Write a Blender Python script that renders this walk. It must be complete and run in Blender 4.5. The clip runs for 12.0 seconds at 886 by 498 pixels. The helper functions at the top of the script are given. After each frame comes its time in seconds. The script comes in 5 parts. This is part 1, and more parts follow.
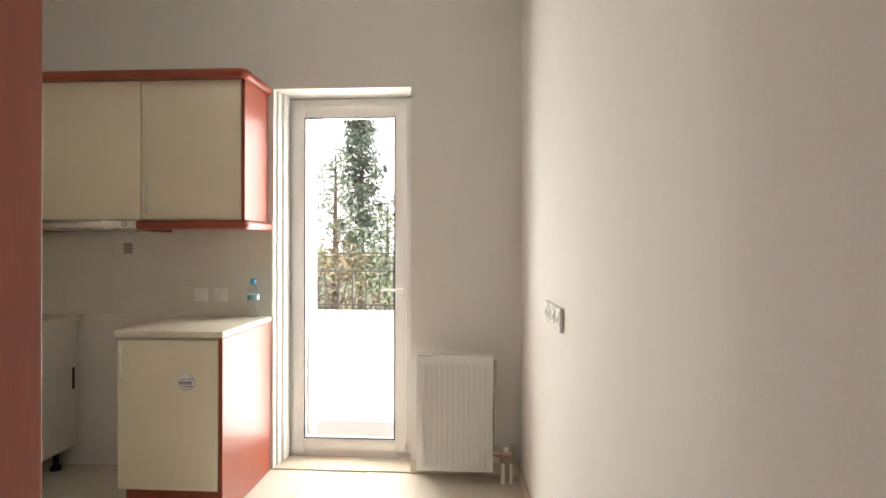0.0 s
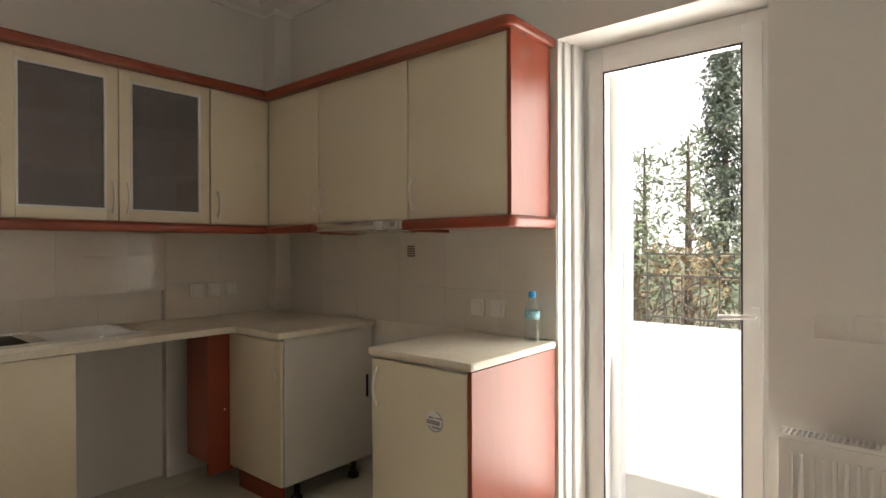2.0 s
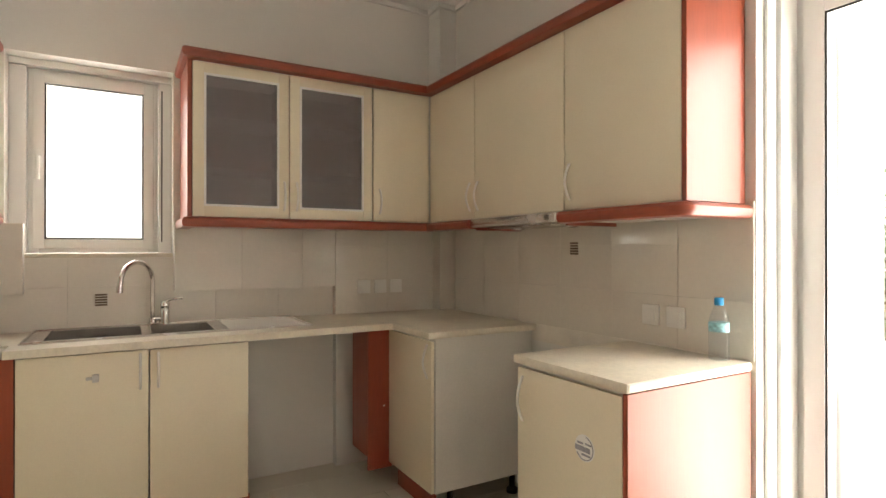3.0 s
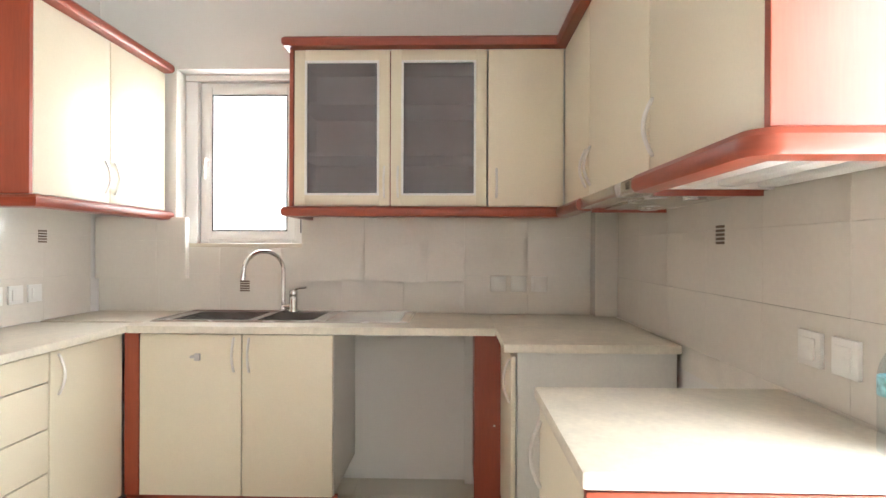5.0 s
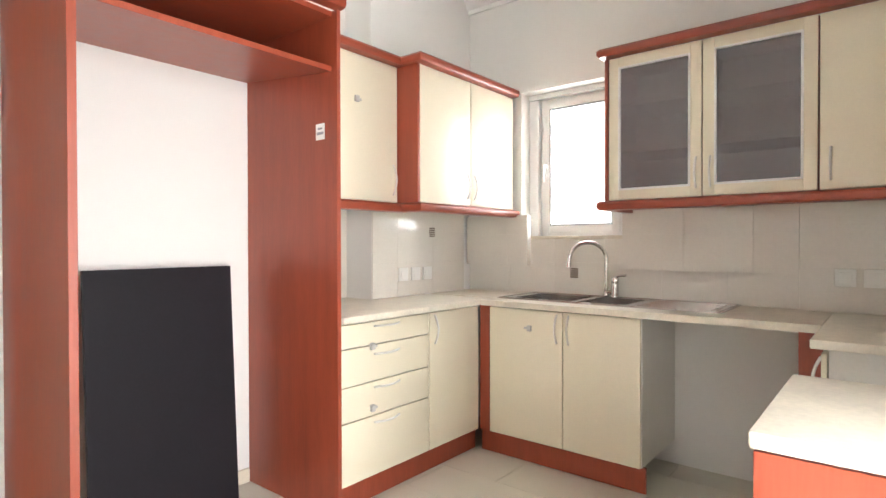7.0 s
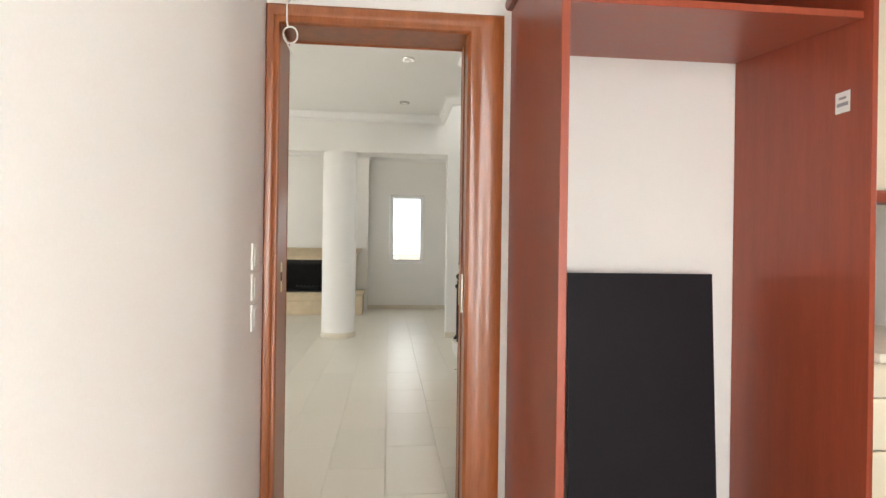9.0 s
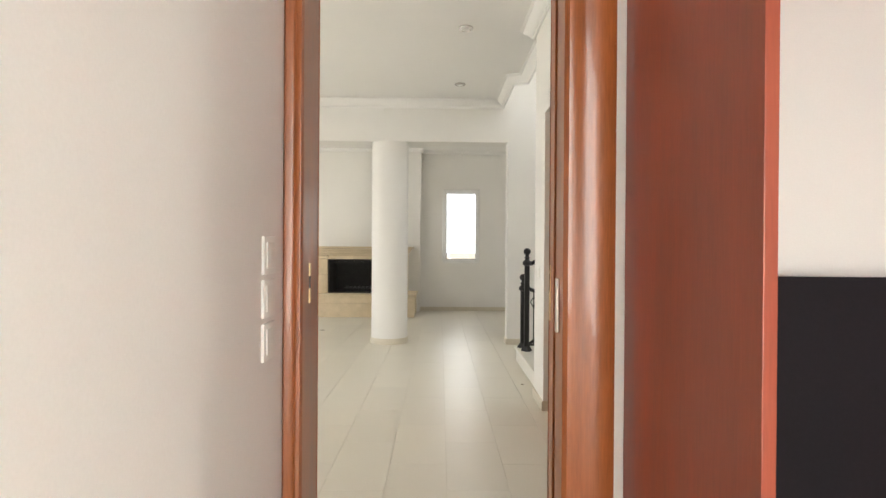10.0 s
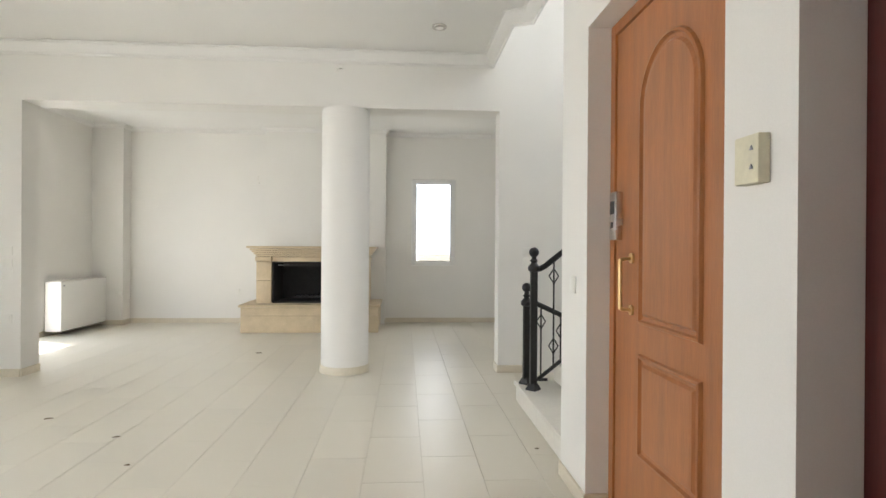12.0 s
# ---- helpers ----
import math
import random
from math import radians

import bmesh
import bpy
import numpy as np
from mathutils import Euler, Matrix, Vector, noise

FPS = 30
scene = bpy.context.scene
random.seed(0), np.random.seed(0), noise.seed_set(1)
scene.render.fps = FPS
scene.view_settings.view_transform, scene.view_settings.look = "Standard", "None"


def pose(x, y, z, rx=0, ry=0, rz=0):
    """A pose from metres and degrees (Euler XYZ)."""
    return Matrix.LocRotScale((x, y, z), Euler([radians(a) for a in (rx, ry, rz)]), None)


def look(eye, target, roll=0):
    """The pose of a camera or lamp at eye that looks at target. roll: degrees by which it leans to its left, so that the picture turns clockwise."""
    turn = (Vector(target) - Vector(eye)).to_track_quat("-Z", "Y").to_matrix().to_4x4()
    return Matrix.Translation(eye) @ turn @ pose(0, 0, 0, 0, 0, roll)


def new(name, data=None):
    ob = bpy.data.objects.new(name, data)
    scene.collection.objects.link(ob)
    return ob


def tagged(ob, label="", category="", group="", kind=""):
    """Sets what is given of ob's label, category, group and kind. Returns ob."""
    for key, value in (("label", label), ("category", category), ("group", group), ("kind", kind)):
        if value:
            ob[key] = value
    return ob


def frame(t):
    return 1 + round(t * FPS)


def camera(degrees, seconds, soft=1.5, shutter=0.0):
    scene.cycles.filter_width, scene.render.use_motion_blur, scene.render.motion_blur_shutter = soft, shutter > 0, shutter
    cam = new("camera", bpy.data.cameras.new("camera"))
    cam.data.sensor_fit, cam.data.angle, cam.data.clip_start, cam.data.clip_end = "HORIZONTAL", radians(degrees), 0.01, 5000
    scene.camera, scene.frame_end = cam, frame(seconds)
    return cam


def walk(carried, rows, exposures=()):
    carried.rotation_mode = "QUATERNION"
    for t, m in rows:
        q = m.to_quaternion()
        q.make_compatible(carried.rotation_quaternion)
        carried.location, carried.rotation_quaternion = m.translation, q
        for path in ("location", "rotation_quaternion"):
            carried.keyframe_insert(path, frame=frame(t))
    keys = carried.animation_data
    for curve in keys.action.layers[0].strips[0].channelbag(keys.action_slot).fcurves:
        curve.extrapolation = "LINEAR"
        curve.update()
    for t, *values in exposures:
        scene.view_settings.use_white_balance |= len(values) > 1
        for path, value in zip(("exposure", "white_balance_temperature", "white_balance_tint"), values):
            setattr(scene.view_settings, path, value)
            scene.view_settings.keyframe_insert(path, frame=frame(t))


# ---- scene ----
cam = camera(77.3, 12.0)
PATH = [
    (0, (0.2, -0.115, 1.274), (0.076, 1.881, 1.275), 0.1),
    (0.5, (0.245, 0.19, 1.28), (0.042, 2.18, 1.275), -0.1),
    (1, (0.21, 0.461, 1.278), (-0.138, 2.431, 1.279), -0.0),
    (1.5, (0.219, 0.714, 1.29), (-0.55, 2.56, 1.29), -0.2),
    (2, (0.181, 0.851, 1.296), (-1.1, 2.386, 1.29), -0.2),
    (2.5, (0.177, 0.952, 1.269), (-1.401, 2.181, 1.281), 0.0),
    (3, (0.117, 1.158, 1.267), (-1.614, 2.16, 1.272), -0.0),
    (3.5, (0.092, 1.397, 1.26), (-1.749, 2.179, 1.264), -0.0),
    (3.7, (0.081, 1.507, 1.286), (-1.809, 2.16, 1.278), -0.3),
    (5.3, (-0.158, 2.341, 1.225), (-2.138, 2.058, 1.215), -0.0),
    (5.5, (-0.166, 2.421, 1.234), (-2.11, 1.951, 1.215), -0.4),
    (6, (-0.135, 2.559, 1.204), (-1.925, 1.667, 1.186), -0.3),
    (6.5, (-0.022, 2.604, 1.164), (-1.7, 1.516, 1.152), 0.0),
    (7, (0.072, 2.593, 1.207), (-1.477, 1.328, 1.187), -0.1),
    (7.5, (0.088, 2.613, 1.2), (-1.151, 1.043, 1.201), -0.2),
    (7.7, (0.116, 2.557, 1.208), (-1.006, 0.902, 1.205), -0.2),
    (9.3, (0.008, 2.19, 1.192), (-0.076, 0.192, 1.189), 0.6),
    (9.5, (0.059, 2.043, 1.197), (0.001, 0.044, 1.192), 0.3),
    (10, (0.065, 1.665, 1.178), (0.053, -0.335, 1.171), 0.4),
    (10.5, (0.069, 1.202, 1.18), (0.09, -0.798, 1.17), 0.3),
    (11, (0.152, 0.787, 1.191), (0.178, -1.213, 1.182), 0.4),
    (11.5, (0.164, 0.435, 1.175), (0.16, -1.565, 1.171), 0.4),
    (11.8, (0.138, 0.228, 1.178), (0.083, -1.771, 1.175), 0.3),
    (12, (0.124, 0.096, 1.164), (-0.015, -1.899, 1.161), 0.4),
]
EXPOSURES = [(0, 1.25, 6750, 10), (1.0, 1.0, 6750, 10), (1.5, 0.45, 6850, 10), (2.0, 0.74, 6950, 10), (2.5, 1.25, 7050, 10), (3.5, 1.88, 6950, 10), (5.5, 2.4, 6000, 10), (6.5, 2.28, 6000, 10), (7, 2.32, 6100, 10), (7.5, 2.08, 6300, 10), (9.5, 1.9, 6400, 10), (10.5, 1.98, 6600, 10), (11, 1.88, 6500, 10), (11.5, 1.95, 6300, 10), (12, 1.88, 6150, 10)]
walk(cam, [(t, look(eye, target, roll)) for t, eye, target, roll in PATH], EXPOSURES)

# ---- light ----
world = bpy.data.worlds.new("sky")
scene.world = world
world.use_nodes = True
wn = world.node_tree.nodes
sky = wn.new("ShaderNodeTexSky")
sky.sky_type = "NISHITA"
sky.sun_disc = False
sky.dust_density, sky.ozone_density = 1.5, 1.0
sky.sun_elevation, sky.sun_rotation = radians(64), radians(118)
wn["Background"].inputs[1].default_value = 0.15
world.node_tree.links.new(sky.outputs[0], wn["Background"].inputs[0])


def lamp(name, kind, m, power, color=(1, 1, 1), size=None):
    data = bpy.data.lights.new(name, kind)
    data.energy, data.color = power, color
    if kind == "AREA":
        data.shape, data.size, data.size_y = "RECTANGLE", size[0], size[1]
    ob = new(name, data)
    ob.matrix_world = m
    return ob


sun_way = Vector((math.sin(radians(118)) * math.cos(radians(64)), math.cos(radians(118)) * math.cos(radians(64)), math.sin(radians(64))))
sun = lamp("sun", "SUN", look(sun_way * 30, (0, 0, 0)), 5.0, (1, 0.95, 0.86))
sun.data.angle = radians(0.5)
XR_WIN = 4.82
DAY = (1.0, 0.98, 0.94)
lamp("daylight_kitchen_door", "AREA", look((-0.58, 3.34, 1.15), (-0.58, 0, 1.45)), 30, DAY, (0.78, 2.15))
lamp("daylight_kitchen_window", "AREA", look((-3.42, 1.04, 1.72), (0, 1.1, 1.4)), 6.5, DAY, (0.58, 0.9))
lamp("daylight_terrace_door", "AREA", look((XR_WIN + 0.14, -6.25, 1.2), (0, -6.25, 1.0)), 11, DAY, (1.3, 2.1))
# this lamp and its unseen window are added to light the hall
lamp("daylight_hall_added", "AREA", look((5.2, -1.7, 1.4), (0, -1.7, 1.0)), 24, DAY, (2.2, 2.0))
# added lamp at an unseen, assumed opening, to brighten the stair shaft
lamp("daylight_stair_added", "AREA", look((-3.3, -3.9, 4.35), (0, -3.9, 3.6)), 10, DAY, (1.1, 1.4))
lamp("daylight_far_window", "AREA", look((-0.33, -8.8, 1.56), (-0.33, 0, 1.4)), 2, DAY, (0.5, 1.2))

# ---- materials ----


def material(name, color, rough=0.6, metal=0.0, vary=0.08, scale=6.0, grain=60.0, bump=0.1, spread=0.0, coat=0.0, stretch=(1, 1, 1)):
    m = bpy.data.materials.new(name)
    m.use_nodes = True
    n, l = m.node_tree.nodes, m.node_tree.links
    p = n["Principled BSDF"]
    p.inputs["Roughness"].default_value, p.inputs["Metallic"].default_value = rough, metal
    p.inputs["Coat Weight"].default_value = coat
    co = n.new("ShaderNodeTexCoord")
    mp = n.new("ShaderNodeMapping")
    mp.inputs["Scale"].default_value = stretch
    l.new(co.outputs["Object"], mp.inputs[0])
    big, fine = n.new("ShaderNodeTexNoise"), n.new("ShaderNodeTexNoise")
    big.inputs["Scale"].default_value, fine.inputs["Scale"].default_value = scale, grain
    big.inputs["Detail"].default_value, fine.inputs["Detail"].default_value = 4, 3
    l.new(mp.outputs[0], big.inputs["Vector"])
    l.new(mp.outputs[0], fine.inputs["Vector"])
    mix = n.new("ShaderNodeMix")
    mix.data_type = "FLOAT"
    mix.inputs[0].default_value = 0.4
    l.new(big.outputs["Fac"], mix.inputs[2])
    l.new(fine.outputs["Fac"], mix.inputs[3])
    ramp = n.new("ShaderNodeValToRGB")
    lo = tuple(max(0, c * (1 - vary * 1.6)) for c in color) + (1,)
    hi = tuple(min(1, c * (1 + vary * 1.2)) for c in color) + (1,)
    ramp.color_ramp.elements[0].position, ramp.color_ramp.elements[1].position = 0.3, 0.7
    ramp.color_ramp.elements[0].color, ramp.color_ramp.elements[1].color = lo, hi
    l.new(mix.outputs[0], ramp.inputs[0])
    out = ramp.outputs[0]
    if spread:
        info, hsv = n.new("ShaderNodeObjectInfo"), n.new("ShaderNodeHueSaturation")
        rng = n.new("ShaderNodeMapRange")
        rng.inputs[3].default_value, rng.inputs[4].default_value = 1 - spread, 1 + spread
        l.new(info.outputs["Random"], rng.inputs[0])
        l.new(rng.outputs[0], hsv.inputs["Value"])
        l.new(out, hsv.inputs["Color"])
        out = hsv.outputs[0]
    l.new(out, p.inputs["Base Color"])
    rr = n.new("ShaderNodeMapRange")
    rr.inputs[3].default_value, rr.inputs[4].default_value = max(0.02, rough * 0.8), min(1, rough * 1.2)
    l.new(big.outputs["Fac"], rr.inputs[0])
    l.new(rr.outputs[0], p.inputs["Roughness"])
    if bump:
        b = n.new("ShaderNodeBump")
        b.inputs["Strength"].default_value, b.inputs["Distance"].default_value = bump, 0.004
        l.new(mix.outputs[0], b.inputs["Height"])
        l.new(b.outputs[0], p.inputs["Normal"])
    return m


def glass_material(name, tint=(1, 1, 1), rough=0.0, see=0.9):
    m = bpy.data.materials.new(name)
    m.use_nodes = True
    n, l = m.node_tree.nodes, m.node_tree.links
    n.remove(n["Principled BSDF"])
    gl, tr, mx, fr = n.new("ShaderNodeBsdfGlossy"), n.new("ShaderNodeBsdfTransparent"), n.new("ShaderNodeMixShader"), n.new("ShaderNodeLayerWeight")
    gl.inputs["Roughness"].default_value = rough
    tr.inputs[0].default_value = tuple(c * see for c in tint) + (1,)
    edge, base = n.new("ShaderNodeMath"), n.new("ShaderNodeMath")
    edge.operation, base.operation = "POWER", "MULTIPLY_ADD"
    edge.inputs[1].default_value = 5.0
    base.inputs[1].default_value, base.inputs[2].default_value = 0.9, 0.045
    fr.inputs[0].default_value = 0.5
    l.new(fr.outputs["Facing"], edge.inputs[0])
    l.new(edge.outputs[0], base.inputs[0])
    l.new(base.outputs[0], mx.inputs[0])
    l.new(tr.outputs[0], mx.inputs[1])
    l.new(gl.outputs[0], mx.inputs[2])
    l.new(mx.outputs[0], n["Material Output"].inputs[0])
    return m


PAINT = material("wall_paint", (0.80, 0.785, 0.745), 0.75, vary=0.025, scale=1.3, grain=180, bump=0.12)
CEIL = material("ceiling_paint", (0.82, 0.81, 0.78), 0.8, vary=0.02, scale=1.0, grain=150, bump=0.08)
CREAM = material("cream_laminate", (0.78, 0.71, 0.55), 0.38, vary=0.03, scale=2.5, grain=140, bump=0.03)
INNER = material("white_board", (0.72, 0.70, 0.64), 0.5, vary=0.04, scale=4, grain=90, bump=0.04)
RED = material("cherry_wood", (0.31, 0.060, 0.028), 0.40, vary=0.13, scale=3.0, grain=26, bump=0.06, stretch=(6, 6, 0.5), coat=0.15)
REDH = material("cherry_moulding", (0.28, 0.052, 0.024), 0.34, vary=0.2, scale=3.0, grain=26, bump=0.06, stretch=(0.7, 0.7, 5), coat=0.3)
for _wood in (RED, REDH):
    _wood.node_tree.nodes["Principled BSDF"].inputs["Coat Roughness"].default_value = 0.32
WORKTOP = material("stone_laminate", (0.72, 0.66, 0.54), 0.4, vary=0.09, scale=14, grain=70, bump=0.05)
WALLTILE = material("glazed_wall_tile", (0.74, 0.70, 0.62), 0.16, vary=0.03, scale=4, grain=60, bump=0.02, spread=0.008, coat=0.3)
GROUT = material("tile_grout", (0.80, 0.76, 0.68), 0.6, vary=0.06, scale=10, grain=120)
FLOORTILE = material("stone_floor_tile", (0.70, 0.66, 0.56), 0.36, vary=0.02, scale=1.2, grain=90, bump=0.0, spread=0.025)
FGROUT = material("floor_grout", (0.63, 0.59, 0.49), 0.85, vary=0.08, scale=10, grain=120)
SKIRT = material("stone_skirting", (0.66, 0.60, 0.48), 0.35, vary=0.06, scale=6, grain=50)
UPVC = material("white_upvc", (0.83, 0.83, 0.81), 0.3, vary=0.015, scale=3, grain=80, bump=0.02)
ENAMEL = material("white_enamel", (0.82, 0.81, 0.78), 0.3, vary=0.02, scale=3, grain=80, bump=0.02)
PLASTIC = material("white_plastic", (0.80, 0.79, 0.74), 0.35, vary=0.02, scale=5, grain=100, bump=0.02)
STEEL = material("brushed_steel", (0.62, 0.60, 0.57), 0.26, 1.0, vary=0.06, scale=8, grain=160, bump=0.03)
CHROME = material("chrome", (0.75, 0.74, 0.72), 0.12, 1.0, vary=0.03, scale=8, grain=100, bump=0)
SATIN = material("satin_metal", (0.80, 0.78, 0.74), 0.42, 0.85, vary=0.04, scale=10, grain=120, bump=0.01)
BRASS = material("brass", (0.72, 0.55, 0.28), 0.3, 1.0, vary=0.1, scale=12, grain=100, bump=0.02)
BLACKBOARD = material("black_board", (0.013, 0.011, 0.014), 0.62, vary=0.12, scale=3, grain=90, bump=0.05)
BLACKBOARD.node_tree.nodes["Principled BSDF"].inputs["Specular IOR Level"].default_value = 0.2
IRON = material("black_iron", (0.012, 0.011, 0.011), 0.4, vary=0.2, scale=12, grain=70, bump=0.1)
SOOT = material("sooty_firebrick", (0.03, 0.028, 0.027), 0.85, vary=0.4, scale=9, grain=60, bump=0.3)
SAND = material("sandstone", (0.60, 0.49, 0.33), 0.6, vary=0.1, scale=7, grain=70, bump=0.15)
DOORWOOD = material("varnished_door_wood", (0.385, 0.145, 0.045), 0.36, vary=0.16, scale=3, grain=30, bump=0.05, stretch=(7, 7, 0.5), coat=0.3)
FRAMEWOOD = material("varnished_frame_wood", (0.31, 0.092, 0.025), 0.34, vary=0.22, scale=3, grain=30, bump=0.05, stretch=(7, 7, 0.5), coat=0.2)
for _tile in (FLOORTILE, WALLTILE):  # the clouding runs on from tile to tile
    _t = _tile.node_tree
    _t.links.new(_t.nodes.new("ShaderNodeNewGeometry").outputs["Position"], _t.nodes["Mapping"].inputs[0])
GLASS = glass_material("clear_glass")
FROST = glass_material("smoked_glass", (0.78, 0.76, 0.77), 0.25, 0.9)
_n, _l = FROST.node_tree.nodes, FROST.node_tree.links
_d, _m = _n.new("ShaderNodeBsdfDiffuse"), _n.new("ShaderNodeMixShader")
_d.inputs[0].default_value = (0.36, 0.335, 0.34, 1)
_m.inputs[0].default_value = 0.36
_last = _n["Material Output"].inputs[0].links[0].from_socket
_l.new(_last, _m.inputs[1])
_l.new(_d.outputs[0], _m.inputs[2])
_l.new(_m.outputs[0], _n["Material Output"].inputs[0])
DARK = material("dark_recess", (0.03, 0.028, 0.025), 0.7, vary=0.2)
GASKET = material("black_rubber", (0.02, 0.02, 0.02), 0.6, vary=0.1)
WHITEWASH = material("terrace_render", (0.80, 0.79, 0.76), 0.8, vary=0.04, scale=2, grain=90, bump=0.2)
# dark red closet wood, with the shade of its recess mixed into the colour
MAHOGANY = material("shaded_mahogany", (0.085, 0.014, 0.011), 0.45, vary=0.25, scale=3, grain=26, bump=0.05, stretch=(6, 6, 0.5))
MARBLE = material("stair_marble", (0.74, 0.71, 0.64), 0.3, vary=0.06, scale=4, grain=40, bump=0.02)
TERRACE = material("terrace_tile", (0.66, 0.62, 0.54), 0.6, vary=0.06, scale=3, grain=60)

# ---- builders ----


def box(bm, x0, x1, y0, y1, z0, z1, bevel=0.0):
    made = bmesh.ops.create_cube(bm, size=1.0)["verts"]
    for v in made:
        v.co = Vector((x0 + (v.co.x + 0.5) * (x1 - x0), y0 + (v.co.y + 0.5) * (y1 - y0), z0 + (v.co.z + 0.5) * (z1 - z0)))
    if bevel:
        edges = list({e for v in made for e in v.link_edges})
        bmesh.ops.bevel(bm, geom=edges, offset=bevel, segments=2, profile=0.6, affect="EDGES", clamp_overlap=True)
    return bm


def boxes(*rows, bevel=0.0):
    bm = bmesh.new()
    for r in rows:
        box(bm, *r, bevel=bevel)
    return bm


def rod(bm, a, b, r, seg=12, r2=None):
    a, b = Vector(a), Vector(b)
    d = b - a
    m = Matrix.Translation((a + b) / 2) @ d.to_track_quat("Z", "Y").to_matrix().to_4x4()
    bmesh.ops.create_cone(bm, cap_ends=True, segments=seg, radius1=r, radius2=r if r2 is None else r2, depth=d.length, matrix=m)
    return bm


def ball(bm, c, r, u=14, v=10):
    bmesh.ops.create_uvsphere(bm, u_segments=u, v_segments=v, radius=r, matrix=Matrix.Translation(c))
    return bm


def lathe(bm, outline, centre, seg=20):
    """Turn an outline of (radius, height) about a vertical axis."""
    rings = []
    for r, z in outline:
        rings.append([bm.verts.new((centre[0] + r * math.cos(2 * math.pi * k / seg), centre[1] + r * math.sin(2 * math.pi * k / seg), centre[2] + z)) for k in range(seg)])
    for a, b in zip(rings, rings[1:]):
        for k in range(seg):
            bm.faces.new((a[k], a[(k + 1) % seg], b[(k + 1) % seg], b[k]))
    bm.faces.new(list(reversed(rings[0])))
    bm.faces.new(rings[-1])
    return bm


def sweep(bm, outline, path, closed=False):
    """Carry an outline of (out, up) along a level path; out is to the right of the way."""
    pts = [Vector(p) for p in path]
    rings = []
    n = len(pts)
    for k, p in enumerate(pts):
        before = pts[k - 1] if (k or closed) else None
        after = pts[(k + 1) % n] if (k < n - 1 or closed) else None
        d1 = (p - before).normalized() if before is not None else (after - p).normalized()
        d2 = (after - p).normalized() if after is not None else d1
        n1, n2 = Vector((d1.y, -d1.x, 0)), Vector((d2.y, -d2.x, 0))
        m = (n1 + n2).normalized()
        m = m / max(0.2, m.dot(n1))
        rings.append([bm.verts.new(p + m * o + Vector((0, 0, u))) for o, u in outline])
    k = len(outline)
    pairs = list(zip(rings, rings[1:])) + ([(rings[-1], rings[0])] if closed else [])
    for a, b in pairs:
        for i in range(k):
            bm.faces.new((a[i], a[(i + 1) % k], b[(i + 1) % k], b[i]))
    if not closed:
        bm.faces.new(rings[0])
        bm.faces.new(list(reversed(rings[-1])))
    return bm


def tube(bm, points, r, seg=10):
    """A round bar along points."""
    pts = [Vector(p) for p in points]
    rings = []
    side = None
    for k, p in enumerate(pts):
        d = (pts[min(k + 1, len(pts) - 1)] - pts[max(k - 1, 0)]).normalized()
        if side is None:
            side = d.orthogonal().normalized()
        side = (side - d * side.dot(d)).normalized()
        up = d.cross(side)
        rings.append([bm.verts.new(p + (side * math.cos(2 * math.pi * i / seg) + up * math.sin(2 * math.pi * i / seg)) * r) for i in range(seg)])
    for a, b in zip(rings, rings[1:]):
        for i in range(seg):
            bm.faces.new((a[i], a[(i + 1) % seg], b[(i + 1) % seg], b[i]))
    bm.faces.new(list(reversed(rings[0])))
    bm.faces.new(rings[-1])
    return bm


def mesh_of(name, bm, mat, smooth=False):
    bmesh.ops.recalc_face_normals(bm, faces=bm.faces)
    me = bpy.data.meshes.new(name)
    bm.to_mesh(me)
    bm.free()
    me.materials.append(mat)
    if smooth:
        me.shade_smooth()
        me.set_sharp_from_angle(angle=radians(38))
    return me


def part(name, bm, mat, parent, label="", smooth=False):
    off, up = Vector(), parent
    while up is not None:
        off, up = off + up.location, up.parent
    bmesh.ops.translate(bm, verts=bm.verts, vec=-off)
    ob = new(name, mesh_of(name, bm, mat, smooth))
    ob.parent = parent
    return tagged(ob, label)


def thing(name, at, label, category, group=""):
    ob = new(name)
    ob.empty_display_size = 0.1
    ob.location = at
    tagged(ob, label, category, group)
    return ob


def structure(name, bm, mat, label="", smooth=False):
    return tagged(new(name, mesh_of(name, bm, mat, smooth)), label, "", "", "structure")


def solid(name, bm, mat, label, category, group="", smooth=False):
    return tagged(new(name, mesh_of(name, bm, mat, smooth)), label, category, group)


# ---- the shell ----
XE, XW, YN, YS = 0.447, -3.075, 3.02, 0.05  # kitchen faces: east, west, north, south
ZC = 2.955
UZ_TILE = 1.43  # top of the wall tiles
XL, XR, YF = -0.69, 4.70, -8.60  # living room: west, east, far wall
YB = -5.05  # beam between hall and fireplace room


def wall(name, rows, mat=None, label="smooth off-white painted plaster wall"):
    return structure(name, boxes(*rows), mat or PAINT, label)


# kitchen north wall with the terrace door opening
DX0, DX1, DZ = -0.977, -0.178, 2.198
wall("wall_north", [(XW - 0.3, DX0, YN, YN + 0.3, 0, ZC), (DX1, XE + 0.2, YN, YN + 0.3, 0, ZC), (DX0, DX1, YN, YN + 0.3, DZ, ZC)])
